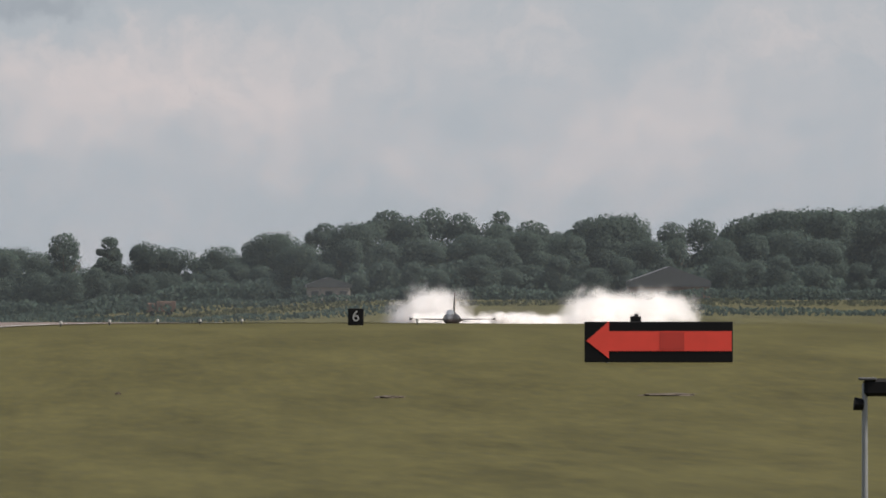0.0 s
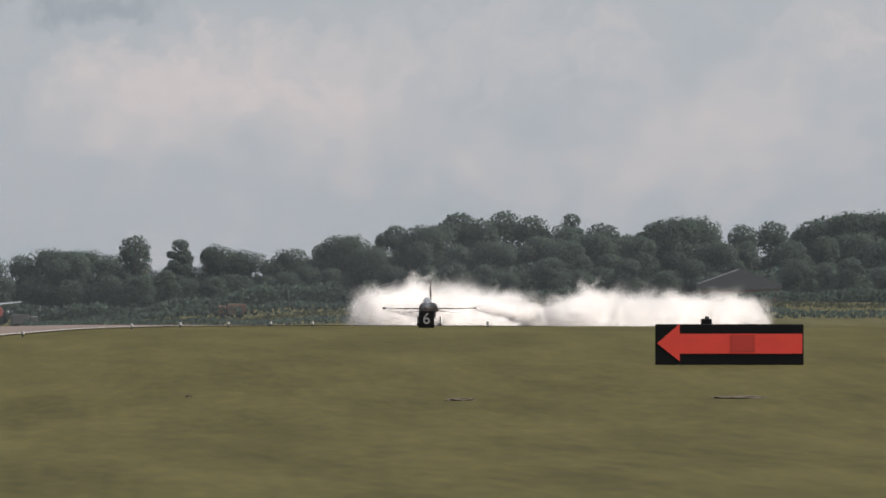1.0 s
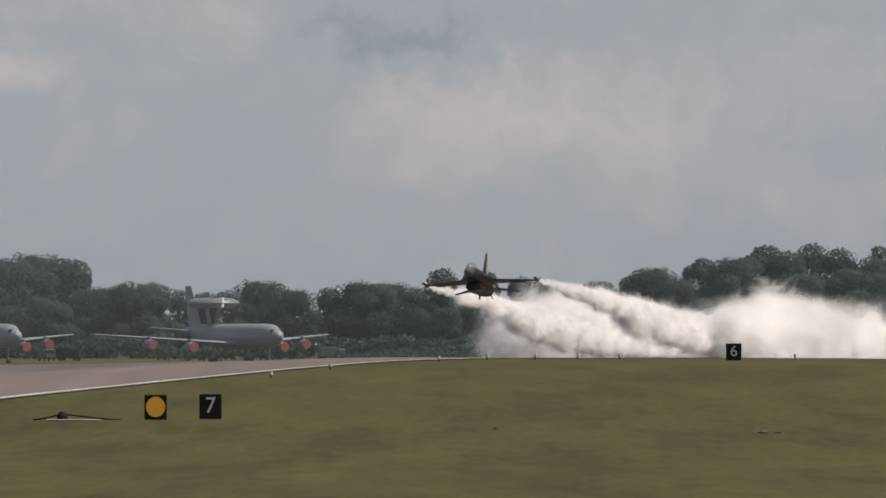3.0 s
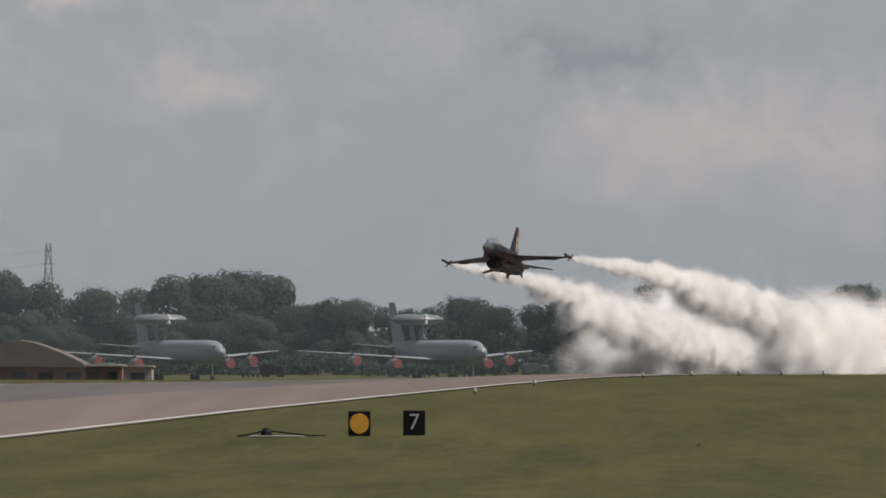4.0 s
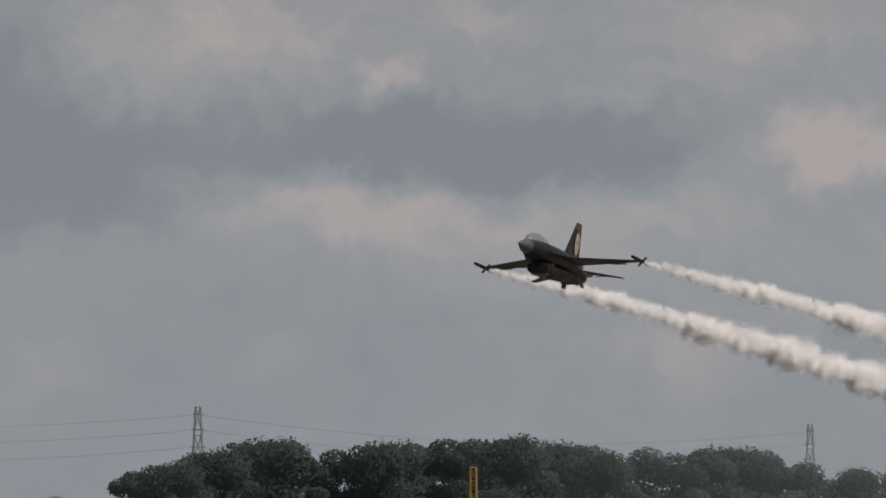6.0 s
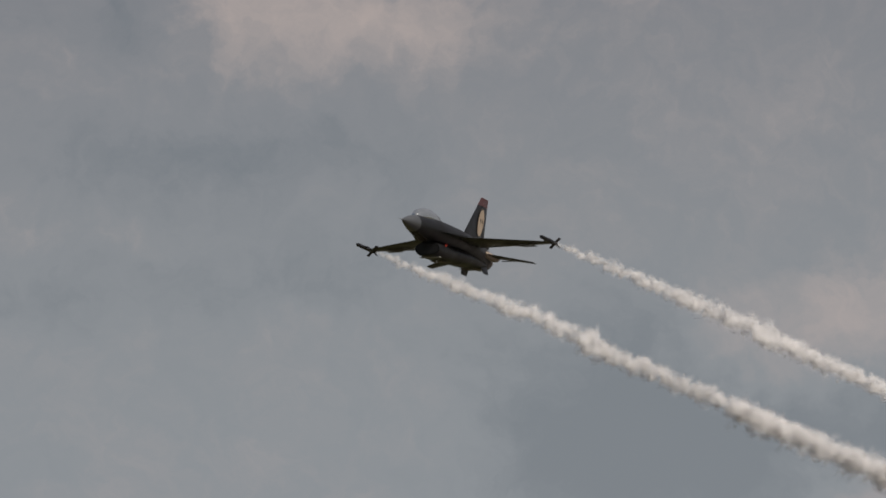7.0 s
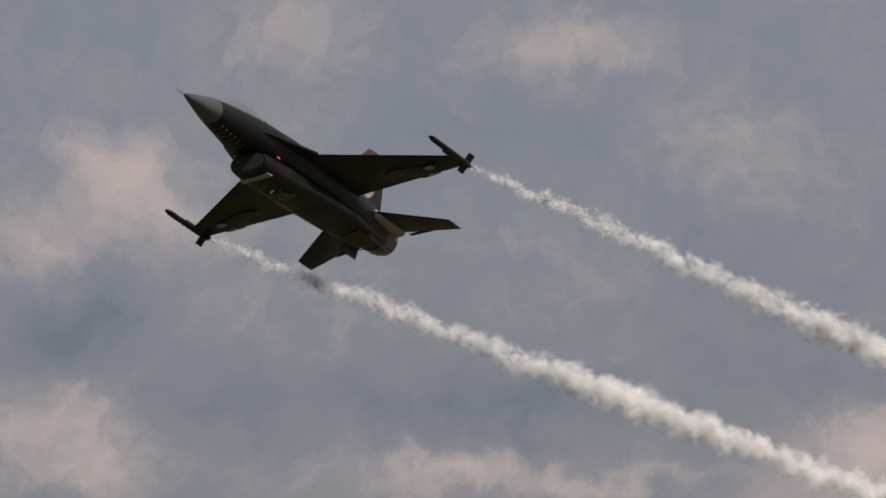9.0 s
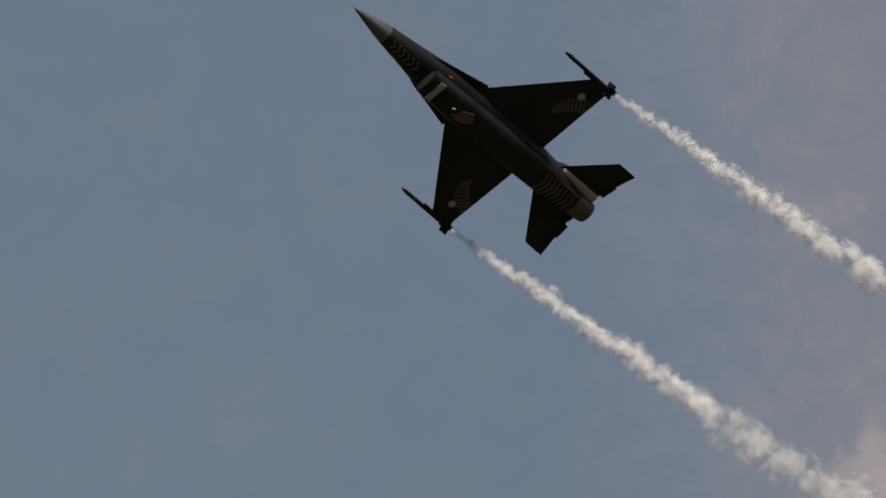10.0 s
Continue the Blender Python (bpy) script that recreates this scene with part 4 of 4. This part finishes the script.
def move_smoke():
    for ob, t, show, m, late, sink in puffs:
        def at(age, base):
            return Matrix.Translation((0, 0, -sink * max(0.0, min(age, 1.8) - .15) ** 1.4)) @ base
        if show <= .04:
            walk(ob, [(0, m), (10, late)])
            continue
        wait = Matrix.Translation((0, 0, -60 - m.translation.z)) @ m
        rows = [(0, wait), (show - 1 / FPS, wait), (show, at(show - t, m)), (show + 1 / FPS, at(show - t + 1 / FPS, m))]
        rows += [(t + age, at(age, m)) for age in (.5, .8, 1.2, 1.8) if sink and show + .1 < t + age < 10]
        walk(ob, rows + [(10.2, at(9, late))])
    for ob, side in heads:
        rows = []
        for row in FLIGHT:
            t = row[0]
            tip = Vector((-3.05, side * 4.74, .07))
            a, b = flight_at(t) @ tip, flight_at(t - STEP) @ tip
            rows.append((t, Matrix.Translation(a) @ (b - a).to_track_quat("-X", "Z").to_matrix().to_4x4()))
        walk(ob, rows)


# ---- parked radar aircraft ----
def build_radar_plane():
    """Four-engined airliner with a radar dish; nose along +x, wheels at z 0."""
    pl = new("radar_aircraft")
    tagged(pl, "grey four-engined radar aircraft with a dark rotodome parked on the apron", "aircraft", "parked radar aircraft")
    bm = bmesh.new()
    prof = [(21, .05, 0), (20.4, .8, -.1), (19.2, 1.35, -.05), (17, 1.85, 0), (14, 1.95, 0), (-8, 1.95, 0), (-13, 1.7, .25), (-18, 1.0, .75), (-22, .25, 1.2)]
    loft(bm, [[(x, r * math.cos(a), 4.7 + dz + r * 1.08 * math.sin(a)) for a in np.linspace(0, 6.283, 21)[:-1]] for x, r, dz in prof])
    body = smooth(part("fuselage", bm, M["grey_paint"], pl), 50)
    bm = bmesh.new()
    add_box(bm, (.7, 2.4, .55), (19.35, 0, 5.55), bevel=.12)
    part("cockpit_window", bm, M["glass_dark"], body)
    for s in (1, -1):
        bm = foil((s * 1.6, 3.4, 5.5, -4.0), (s * 21.8, 5.0, -9.5, -12.0), .09)
        wing = smooth(part("wing", bm, M["grey_paint"], pl), 30)
        for y in (8.4, 14.2):
            x = 5.5 - (y - 1.6) * .743 + 2.2
            zz = 3.4 + (y - 1.6) * .079 - 1.15
            bm = bmesh.new()
            loft(bm, [[(x - d, s * y + r * math.cos(a), zz + r * math.sin(a)) for a in np.linspace(0, 6.283, 17)[:-1]] for d, r in ((0, .72), (.25, .85), (2.2, .85), (3.8, .55), (4.6, .35))])
            eng = smooth(part("engine", bm, M["grey_paint"], pl), 50)
            bm = bmesh.new()
            add_tube(bm, (x + .02, s * y, zz), (x + .12, s * y, zz), .84, .78, 16)
            part("intake_cover", bm, M["faded_red"], eng, "red intake cover")
            bm = bmesh.new()
            add_box(bm, (2.6, .25, .9), (x - 2.4, s * y, zz + .95), bevel=.06)
            part("pylon", bm, M["grey_paint"], eng)
        bm = foil((s * .6, 5.6, -16.2, -20.2), (s * 7.4, 6.2, -19.8, -21.8), .08)
        smooth(part("tailplane", bm, M["grey_paint"], pl), 30)
        bm = bmesh.new()
        add_tube(bm, (-1.2, s * 3.3, 3.2), (-1.2, s * 3.3, .5), .22, .18, 8)
        leg = part("gear_leg", bm, M["steel"], pl)
        for dx in (-.7, .7):
            bm = bmesh.new()
            add_tube(bm, (-1.2 + dx, s * 3.3 - .45, .4), (-1.2 + dx, s * 3.3 + .45, .4), .55, .55, 16)
            part("wheel", bm, M["tyre"], leg)
        bm = bmesh.new()
        add_tube(bm, (-9.5, s * .55, 6.4), (-9.5, s * 1.2, 9.7), .42, .42, 8)
        part("dome_strut", bm, M["grey_paint"], pl)
    bm = bmesh.new()
    add_tube(bm, (16.2, 0, 3.2), (16.2, 0, .4), .16, .13, 8)
    leg = part("gear_leg", bm, M["steel"], pl)
    bm = bmesh.new()
    add_tube(bm, (16.2, -.3, .42), (16.2, .3, .42), .42, .42, 16)
    part("wheel", bm, M["tyre"], leg)
    bm = upright_foil((6.2, -14.5, -20.8), (13.4, -19.8, -22.6), .08)
    smooth(part("fin", bm, M["grey_paint"], pl), 30)
    bm = bmesh.new()
    loft(bm, [[(-9.5 + r * math.cos(a), r * math.sin(a), 10.4 + z) for a in np.linspace(0, 6.283, 41)[:-1]] for z, r in ((-.9, 2.5), (-.75, 3.6), (-.35, 4.35), (0, 4.55), (.35, 4.4), (.75, 3.6), (.9, 2.4))])
    dome = smooth(part("rotodome", bm, M["dome_grey"], pl, "dark rotodome"), 50)
    for s in (1, -1):
        bm = bmesh.new()
        add_box(bm, (9.0, .5, 1.0), (-9.5, s * 0 + 0, 10.72 if s > 0 else 10.05), bevel=.15)
        part("dome_band", bm, M["white"], dome, "pale band across the rotodome")
    return pl


radar_plane = build_radar_plane()


def park(px, dist, heading):
    x = (px - 784) / F * dist
    return Matrix.Translation((x, dist, ground_z(x, dist))) @ Matrix.Rotation(radians(heading), 4, "Z")


radar_plane.matrix_world = park(526, 1450, -67)
copy_thing(radar_plane, park(69, 1450, -67))
copy_thing(radar_plane, park(-1205, 1900, -62))


def build_tail_plane():
    pl = new("transport_aircraft")
    tagged(pl, "small grey transport aircraft with a high tailplane parked on grass", "aircraft", "parked transports")
    bm = bmesh.new()
    loft(bm, [[(x, r * math.cos(a), 2.4 + dz + r * math.sin(a)) for a in np.linspace(0, 6.283, 17)[:-1]] for x, r, dz in ((9, .1, -.2), (8.3, .8, -.1), (6.8, 1.25, 0), (-3, 1.3, 0), (-7, .8, .3), (-9.5, .2, .6))])
    smooth(part("fuselage", bm, M["grey_paint"], pl), 50)
    for s in (1, -1):
        smooth(part("wing", foil((s * 1, 3.0, 2, -1.2), (s * 9.5, 3.2, .4, -1), .1), M["grey_paint"], pl), 30)
        smooth(part("tailplane", foil((s * .1, 6.6, -8.2, -10), (s * 4.2, 6.7, -9, -10.2), .09), M["white"], pl), 30)
        bm = bmesh.new()
        add_tube(bm, (0, s * 1.2, 1.4), (0, s * 1.2, .3), .12, .1, 6)
        add_tube(bm, (0, s * 1.1, .35), (0, s * 1.35, .35), .35, .35, 12)
        part("gear_leg", bm, M["dark_grey"], pl)
    smooth(part("fin", upright_foil((3.2, -6.2, -9.2), (6.7, -8.2, -10), .09), M["grey_paint"], pl), 30)
    return pl


tp = build_tail_plane()
tp.matrix_world = park(-1090, 1450, -50)
copy_thing(tp, park(-655, 1450, -40))


# ---- airfield buildings ----
def shed(name, px1, px2, dist, h, roof_h, label, wall_mat, roof_mat, depth=7, doors=3, curved=False):
    th = new(name)
    tagged(th, label, "building")
    x1, x2 = (px1 - 784) / F * dist, (px2 - 784) / F * dist
    w, c = x2 - x1, (x1 + x2) / 2
    z0 = min(ground_z(c, dist), ground_z(c, dist + depth))
    bm = bmesh.new()
    add_box(bm, (w, depth, h), (0, 0, h / 2), bevel=.04)
    part("wall", bm, wall_mat, th)
    bm = bmesh.new()
    prof = []
    n = 15 if curved else 3
    for i in range(n):
        u = -1 + 2 * i / (n - 1)
        prof.append((u * (w / 2 + .25), h + (roof_h * (1 - abs(u) ** 1.45) if curved else roof_h * (1 - abs(u) * .75))))
    prof = prof + [(w / 2 + .25, h - .15), (-w / 2 - .25, h - .15)]
    loft(bm, [[(x, y, z) for x, z in prof] for y in (-depth / 2 - .3, depth / 2 + .3)])
    part("roof", bm, roof_mat, th)
    for i in range(doors):
        dx = -w / 2 + w * (i + .5) / doors
        bm = bmesh.new()
        add_box(bm, (w / doors * .5, .12, h * .62), (dx, -depth / 2 - .03, h * .36), bevel=.02)
        part("door" if i % 2 else "window", bm, M["glass_dark"] if i % 2 else M["dark_grey"], th)
    th.matrix_world = Matrix.Translation((c, dist, z0 - .05))
    return th


shed("hangar", -330, -90, 1180, 2.6, 3.6, "low brown hangar with a curved weathered roof", M["brick"], M["roof"], 14, 5, True)
shed("workshop", -505, -395, 1150, 3.4, .5, "flat-roofed workshop with pale roof and dark front", M["dark_grey"], M["pale_roof"], 8, 3)
shed("workshop", -390, -335, 1160, 3.6, .5, "small workshop with a pale low roof", M["brick"], M["pale_roof"], 8, 2)
shed("hut", -335, -255, 1120, 2.6, .25, "low grey hut with blue-grey windows", M["concrete"], M["concrete"], 5, 3)
shed("hut", -95, -30, 1140, 2.7, .3, "brown brick hut with a pale roof", M["brick"], M["pale_roof"], 6, 2)
shed("hut", -28, 22, 1130, 2.6, .2, "plain concrete hut beside the apron", M["concrete"], M["concrete"], 5, 1)
shed("hut", -615, -560, 1200, 2.6, .4, "dark brown hut among bushes", M["brick"], M["roof"], 5, 2)
shed("farm_building", 1896, 2036, 1560, 2.6, 3.6, "grey-roofed farm building among trees", M["brick"], M["dark_grey"], 9, 3)
shed("farm_house", 1325, 1400, 1590, 2.6, 1.8, "grey rendered cottage among trees", M["concrete"], M["dark_grey"], 6, 3)


def build_tower():
    th = new("observation_cabin")
    tagged(th, "white boxy cabin on brown brick legs beside the runway", "cabin")
    bm = bmesh.new()
    add_box(bm, (2.9, 2.9, 1.9), (0, 0, 4.4), bevel=.25)
    part("cabin", bm, M["white"], th)
    for sx, sy in itertools.product((-1, 1), (-1, 1)):
        bm = bmesh.new()
        add_box(bm, (.75, .75, 3.5), (sx * .55, sy * .55, 1.75), bevel=.03)
        part("leg", bm, M["brick"] if sx < 0 else M["concrete"], th)
    bm = bmesh.new()
    add_box(bm, (6.5, .5, .35), (-.6, .6, 5.45), bevel=.05)
    part("gantry", bm, M["white"], th)
    x = (-697 - 784) / F * 1000
    th.matrix_world = Matrix.Translation((x, 1000, ground_z(x, 1000)))


build_tower()


def build_mast(px, dist, height, width, mat, label, name="lattice_mast", arms=False, thick=.06):
    th = new(name)
    tagged(th, label, "mast")
    x = (px - 784) / F * dist
    n = max(5, int(height / (width * 1.6)))
    corners = [(-1, -1), (1, -1), (1, 1), (-1, 1)]

    def at(i, c):
        k = width / 2 * (1 - (.72 if arms else .25) * i / n)
        return (c[0] * k, c[1] * k, height * i / n)
    for c in corners:
        bm = bmesh.new()
        add_tube(bm, at(0, c), at(n, c), thick * 1.5, thick, 5)
        part("upright", bm, mat, th)
    for i in range(n):
        bm = bmesh.new()
        for j in range(4):
            a, b = corners[j], corners[(j + 1) % 4]
            add_tube(bm, at(i, a), at(i + 1, b), thick * .7, thick * .7, 4)
            add_tube(bm, at(i + 1, a), at(i + 1, b), thick * .7, thick * .7, 4)
        part("brace", bm, mat, th)
    if arms:
        for f, l in ((.72, 2.6), (.84, 2.2), (.95, 1.7)):
            bm = bmesh.new()
            add_tube(bm, (-l, 0, height * f), (l, 0, height * f), .22, .22, 5)
            part("cross_arm", bm, mat, th)
    th.matrix_world = Matrix.Translation((x, dist, ground_z(x, dist)))
    return Vector((x, dist, ground_z(x, dist) + height))


build_mast(-763, 900, 9.9, .8, M["yellow_paint"], "faded yellow lattice mast beside the runway", thick=.11)
p1 = build_mast(-163, 3200, 47, 6, M["steel"], "grey steel electricity pylon beyond the wood", "electricity_pylon", True, .22)
p2 = build_mast(-1257, 2750, 47, 6, M["steel"], "grey steel electricity pylon beyond the wood", "electricity_pylon", True, .22)


def wire(a, b, sag, name="power_line"):
    cu = bpy.data.curves.new(name, "CURVE")
    cu.dimensions, cu.bevel_depth, cu.bevel_resolution = "3D", .045, 1
    sp = cu.splines.new("POLY")
    sp.points.add(20)
    for i in range(21):
        u = i / 20
        p = a.lerp(b, u)
        sp.points[i].co = (p.x, p.y, p.z - sag * 4 * u * (1 - u), 1)
    ob = new(name, cu)
    cu.materials.append(M["dark_grey"])
    tagged(ob, "thin dark power line slung between pylons", "cable", "power lines")


far = p2 + (p2 - p1)
for dz in (-2.5, -7.5, -13):
    for a, b in ((p1, p2), (p2, far)):
        wire(a + Vector((0, 0, dz)), b + Vector((0, 0, dz)), 7)


def build_checker_hut():
    th = new("runway_caravan")
    tagged(th, "red and white chequered runway control caravan", "caravan")
    bm = bmesh.new()
    add_box(bm, (3.4, 2.2, 1.9), (0, 0, 1.25), bevel=.08)
    body = part("body", bm, M["white"], th)
    for i in range(4):
        for j in range(2):
            if (i + j) % 2:
                bm = bmesh.new()
                add_box(bm, (.84, .02, .93), (-1.26 + .84 * i, -1.112, .79 + .93 * j))
                part("red_panel", bm, M["red"], body)
    bm = bmesh.new()
    add_box(bm, (1.5, 1.5, .75), (-.2, 0, 2.55), bevel=.15)
    part("glazed_dome", bm, M["white"], th)
    for sx in (-1, 1):
        bm = bmesh.new()
        add_tube(bm, (sx, -.9, .33), (sx, .9, .33), .33, .33, 14)
        part("wheel", bm, M["tyre"], th)
    x = (-817 - 784) / F * 950
    th.matrix_world = Matrix.Translation((x, 950, ground_z(x, 950)))


build_checker_hut()


def build_stairs():
    th = new("boarding_stairs")
    tagged(th, "pale wheeled boarding stairs parked by the workshops", "stairs")
    for s in (-1, 1):
        bm = bmesh.new()
        loft(bm, [[(-1.7, y, .3), (.6, y, 2.5), (1.8, y, 2.6), (1.8, y, 3.3), (.5, y, 3.2), (-1.7, y, 1.1)] for y in (s * .8 - .04, s * .8 + .04)])
        part("side_panel", bm, M["white"], th)
    for i in range(10):
        bm = bmesh.new()
        add_box(bm, (.26, 1.5, .05), (-1.5 + .22 * i, 0, .45 + .22 * i))
        part("step", bm, M["steel"], th)
    bm = bmesh.new()
    add_box(bm, (2.6, 1.4, .3), (.2, 0, .45), bevel=.05)
    part("chassis", bm, M["dark_grey"], th)
    x = (-520 - 784) / F * 1090
    th.matrix_world = Matrix.Translation((x, 1090, ground_z(x, 1090)))


build_stairs()


def build_truck(px, dist, heading, mat, label):
    th = new("service_truck")
    tagged(th, label, "truck", "service vehicles on the apron")
    bm = bmesh.new()
    add_box(bm, (3.4, 2.2, 1.9), (-.9, 0, 1.65), bevel=.08)
    part("body", bm, mat, th)
    bm = bmesh.new()
    add_box(bm, (1.6, 2.1, 1.7), (1.75, 0, 1.45), bevel=.2)
    cab = part("cab", bm, mat, th)
    bm = bmesh.new()
    add_box(bm, (.1, 1.8, .7), (2.53, 0, 1.85), bevel=.03)
    part("windscreen", bm, M["glass_dark"], cab)
    for sx, s in itertools.product((-1.6, 1.6), (-1, 1)):
        bm = bmesh.new()
        add_tube(bm, (sx, s * 1.0 - .12, .45), (sx, s * 1.0 + .12, .45), .45, .45, 14)
        part("wheel", bm, M["tyre"], th)
    th.matrix_world = park(px, dist, heading)


build_truck(195, 1700, -70, M["dark_grey"], "dark grey service truck on the apron")
build_truck(235, 1705, -20, M["black"], "black service truck on the apron")
build_truck(-1010, 1350, -20, M["white"], "small white van parked beyond the runway")
build_truck(700, 1650, 10, M["dark_grey"], "dark grey service truck beside the radar aircraft")
build_truck(1066, 1500, 180, M["brick"], "dull brown vehicle in the far field")


# ---- small things on the grass ----
def build_flood_pole():
    th = new("floodlight_pole")
    tagged(th, "grey metal pole carrying dark floodlight heads", "floodlight")
    bm = bmesh.new()
    add_tube(bm, (0, 0, -.2), (0, 0, 3.0), .06, .05, 12)
    part("pole", bm, M["steel"], th)
    bm = bmesh.new()
    add_box(bm, (.52, .3, .32), (.24, 0, 2.93), bevel=.06)
    head = part("lamp_head", bm, M["black"], th)
    bm = bmesh.new()
    add_box(bm, (.3, .34, .05), (.05, 0, 3.08), bevel=.015)
    part("visor", bm, M["dark_grey"], head)
    bm = bmesh.new()
    add_tube(bm, (-.03, 0, 2.62), (-.19, 0, 2.64), .10, .12, 12)
    lamp = part("side_lamp", bm, M["black"], th)
    bm = bmesh.new()
    add_tube(bm, (0, 0, 2.7), (-.1, 0, 2.66), .025, .025, 6)
    part("bracket", bm, M["steel"], lamp)
    x = (2316 - 784) / F * 150
    th.matrix_world = Matrix.Translation((x, 150, ground_z(x, 150)))


build_flood_pole()


def build_net_gear():
    th = new("cable_pulley")
    tagged(th, "low dark cable pulley with drooping ropes on the grass", "airfield gear")
    bm = bmesh.new()
    loft(bm, [[(r * math.cos(a), r * math.sin(a), z) for a in np.linspace(0, 6.283, 13)[:-1]] for z, r in ((0, .26), (.22, .24), (.36, .15), (.4, .03))])
    part("hub", bm, M["black"], th)
    for s, l in ((-1, 1.3), (1, 2.6)):
        bm = bmesh.new()
        pts = [Vector((s * l * u, 0, .26 * (1 - u) ** 1.5 + .03)) for u in np.linspace(.05, 1, 7)]
        for a, b in zip(pts, pts[1:]):
            add_tube(bm, a, b, .035, .035, 6)
        part("rope", bm, M["black"], th)
    bm = bmesh.new()
    add_box(bm, (2.4, 1.2, .05), (.5, -.3, .03), bevel=.02)
    part("base_plate", bm, M["concrete"], th)
    th.matrix_world = Matrix.Translation(on_ground(223, 374))


build_net_gear()


def build_earth(px, dist, w):
    rnd = random.Random(px)
    bm = bmesh.new()
    bmesh.ops.create_icosphere(bm, subdivisions=3, radius=1)
    for v in bm.verts:
        k = 1 + .5 * noise.noise(v.co * 2.3 + Vector((px, 0, 0)))
        v.co = Vector((v.co.x * w * k, v.co.y * w * .8 * k, max(-.02, v.co.z) * .10 * k))
    ob = part("earth_mound", bm, M["bark"])
    tagged(ob, "low dark mound of bare earth in the grass", "earth mound")
    ob.matrix_world = Matrix.Translation(on_ground(px, dist))


build_earth(1471, 340, .65)
build_earth(1968, 340, 1.15)
build_earth(990, 350, .12)


def build_edge_light(px, dist):
    th = new("runway_light")
    tagged(th, "small pale runway edge light on a stub post", "runway light", "runway edge lights")
    bm = bmesh.new()
    add_tube(bm, (0, 0, -.05), (0, 0, .22), .05, .05, 8)
    part("post", bm, M["dark_grey"], th)
    bm = bmesh.new()
    add_tube(bm, (0, 0, .2), (0, 0, .38), .13, .09, 10)
    part("lamp", bm, M["pale_roof"], th)
    th.matrix_world = Matrix.Translation(on_ground(px, dist))


for px, d in ((592, 470), (697, 500), (889, 542), (975, 558), (1060, 566), (1135, 570), (1209, 572), (1520, 565)):
    build_edge_light(px, d)


# ---- hedges and rough field strips beyond the crest ----
def hedge(px1, px2, dist, height, seed, label, depth=3.0, fleck=.45):
    rs = np.random.RandomState(seed)
    x1, x2 = (px1 - 784) / F * dist, (px2 - 784) / F * dist
    n = int((x2 - x1) * height * 6 / (fleck / .45) ** 1.7)
    x = x1 + (x2 - x1) * rs.rand(n)
    top = height * (.72 + .2 * np.sin(x * .11 + seed) + .12 * np.sin(x * .37) + .1 * rs.rand(n))
    z = top * rs.rand(n) ** .6
    y = dist + rs.normal(size=n) * depth * .4
    verts, faces = [], []
    for i in range(n):
        g = ground_z(float(x[i]), float(y[i]))
        q = Euler(tuple(rs.rand(3) * 6.28)).to_matrix()
        s = fleck * (.6 + .8 * rs.rand())
        k = len(verts)
        for u, v in ((-1, -.5), (.2, -.9), (1, .1), (.3, .8), (-.7, .6)):
            p = q @ Vector((u * s, v * s, .2 * u * s))
            verts.append((x[i] + p.x, y[i] + p.y, g + max(.02, z[i]) + p.z))
        faces.append((k, k + 1, k + 2, k + 3, k + 4))
    me = bpy.data.meshes.new("hedge")
    me.from_pydata(verts, [], faces)
    me.materials.append(M["leaf"] if seed != 2 else M["hedge"])
    tagged(new("hedge", me), label, "hedge", "hedges beyond the airfield", "stuff")


hedge(-1700, 420, 1900, 5.5, 1, "dense dark hedge at the foot of the wood", 5, .42)
hedge(380, 1420, 1720, 5.0, 3, "dense dark hedge below the roadside trees", 5, .4)
hedge(700, 2700, 1500, 2.6, 5, "low trimmed field hedge", 3, .3)
hedge(700, 1500, 1330, 1.7, 7, "low rough hedge across the field", 4, .24)
hedge(1800, 2700, 1300, 1.6, 9, "low rough hedge across the field", 4, .24)
hedge(1300, 2700, 1640, 7.0, 11, "tall thicket in front of the wood", 8, .42)
hedge(800, 2700, 1420, 1.3, 2, "pale rough grass strip across the field", 9, .25)


def motions():
    move_jet()
    move_smoke()


motions()
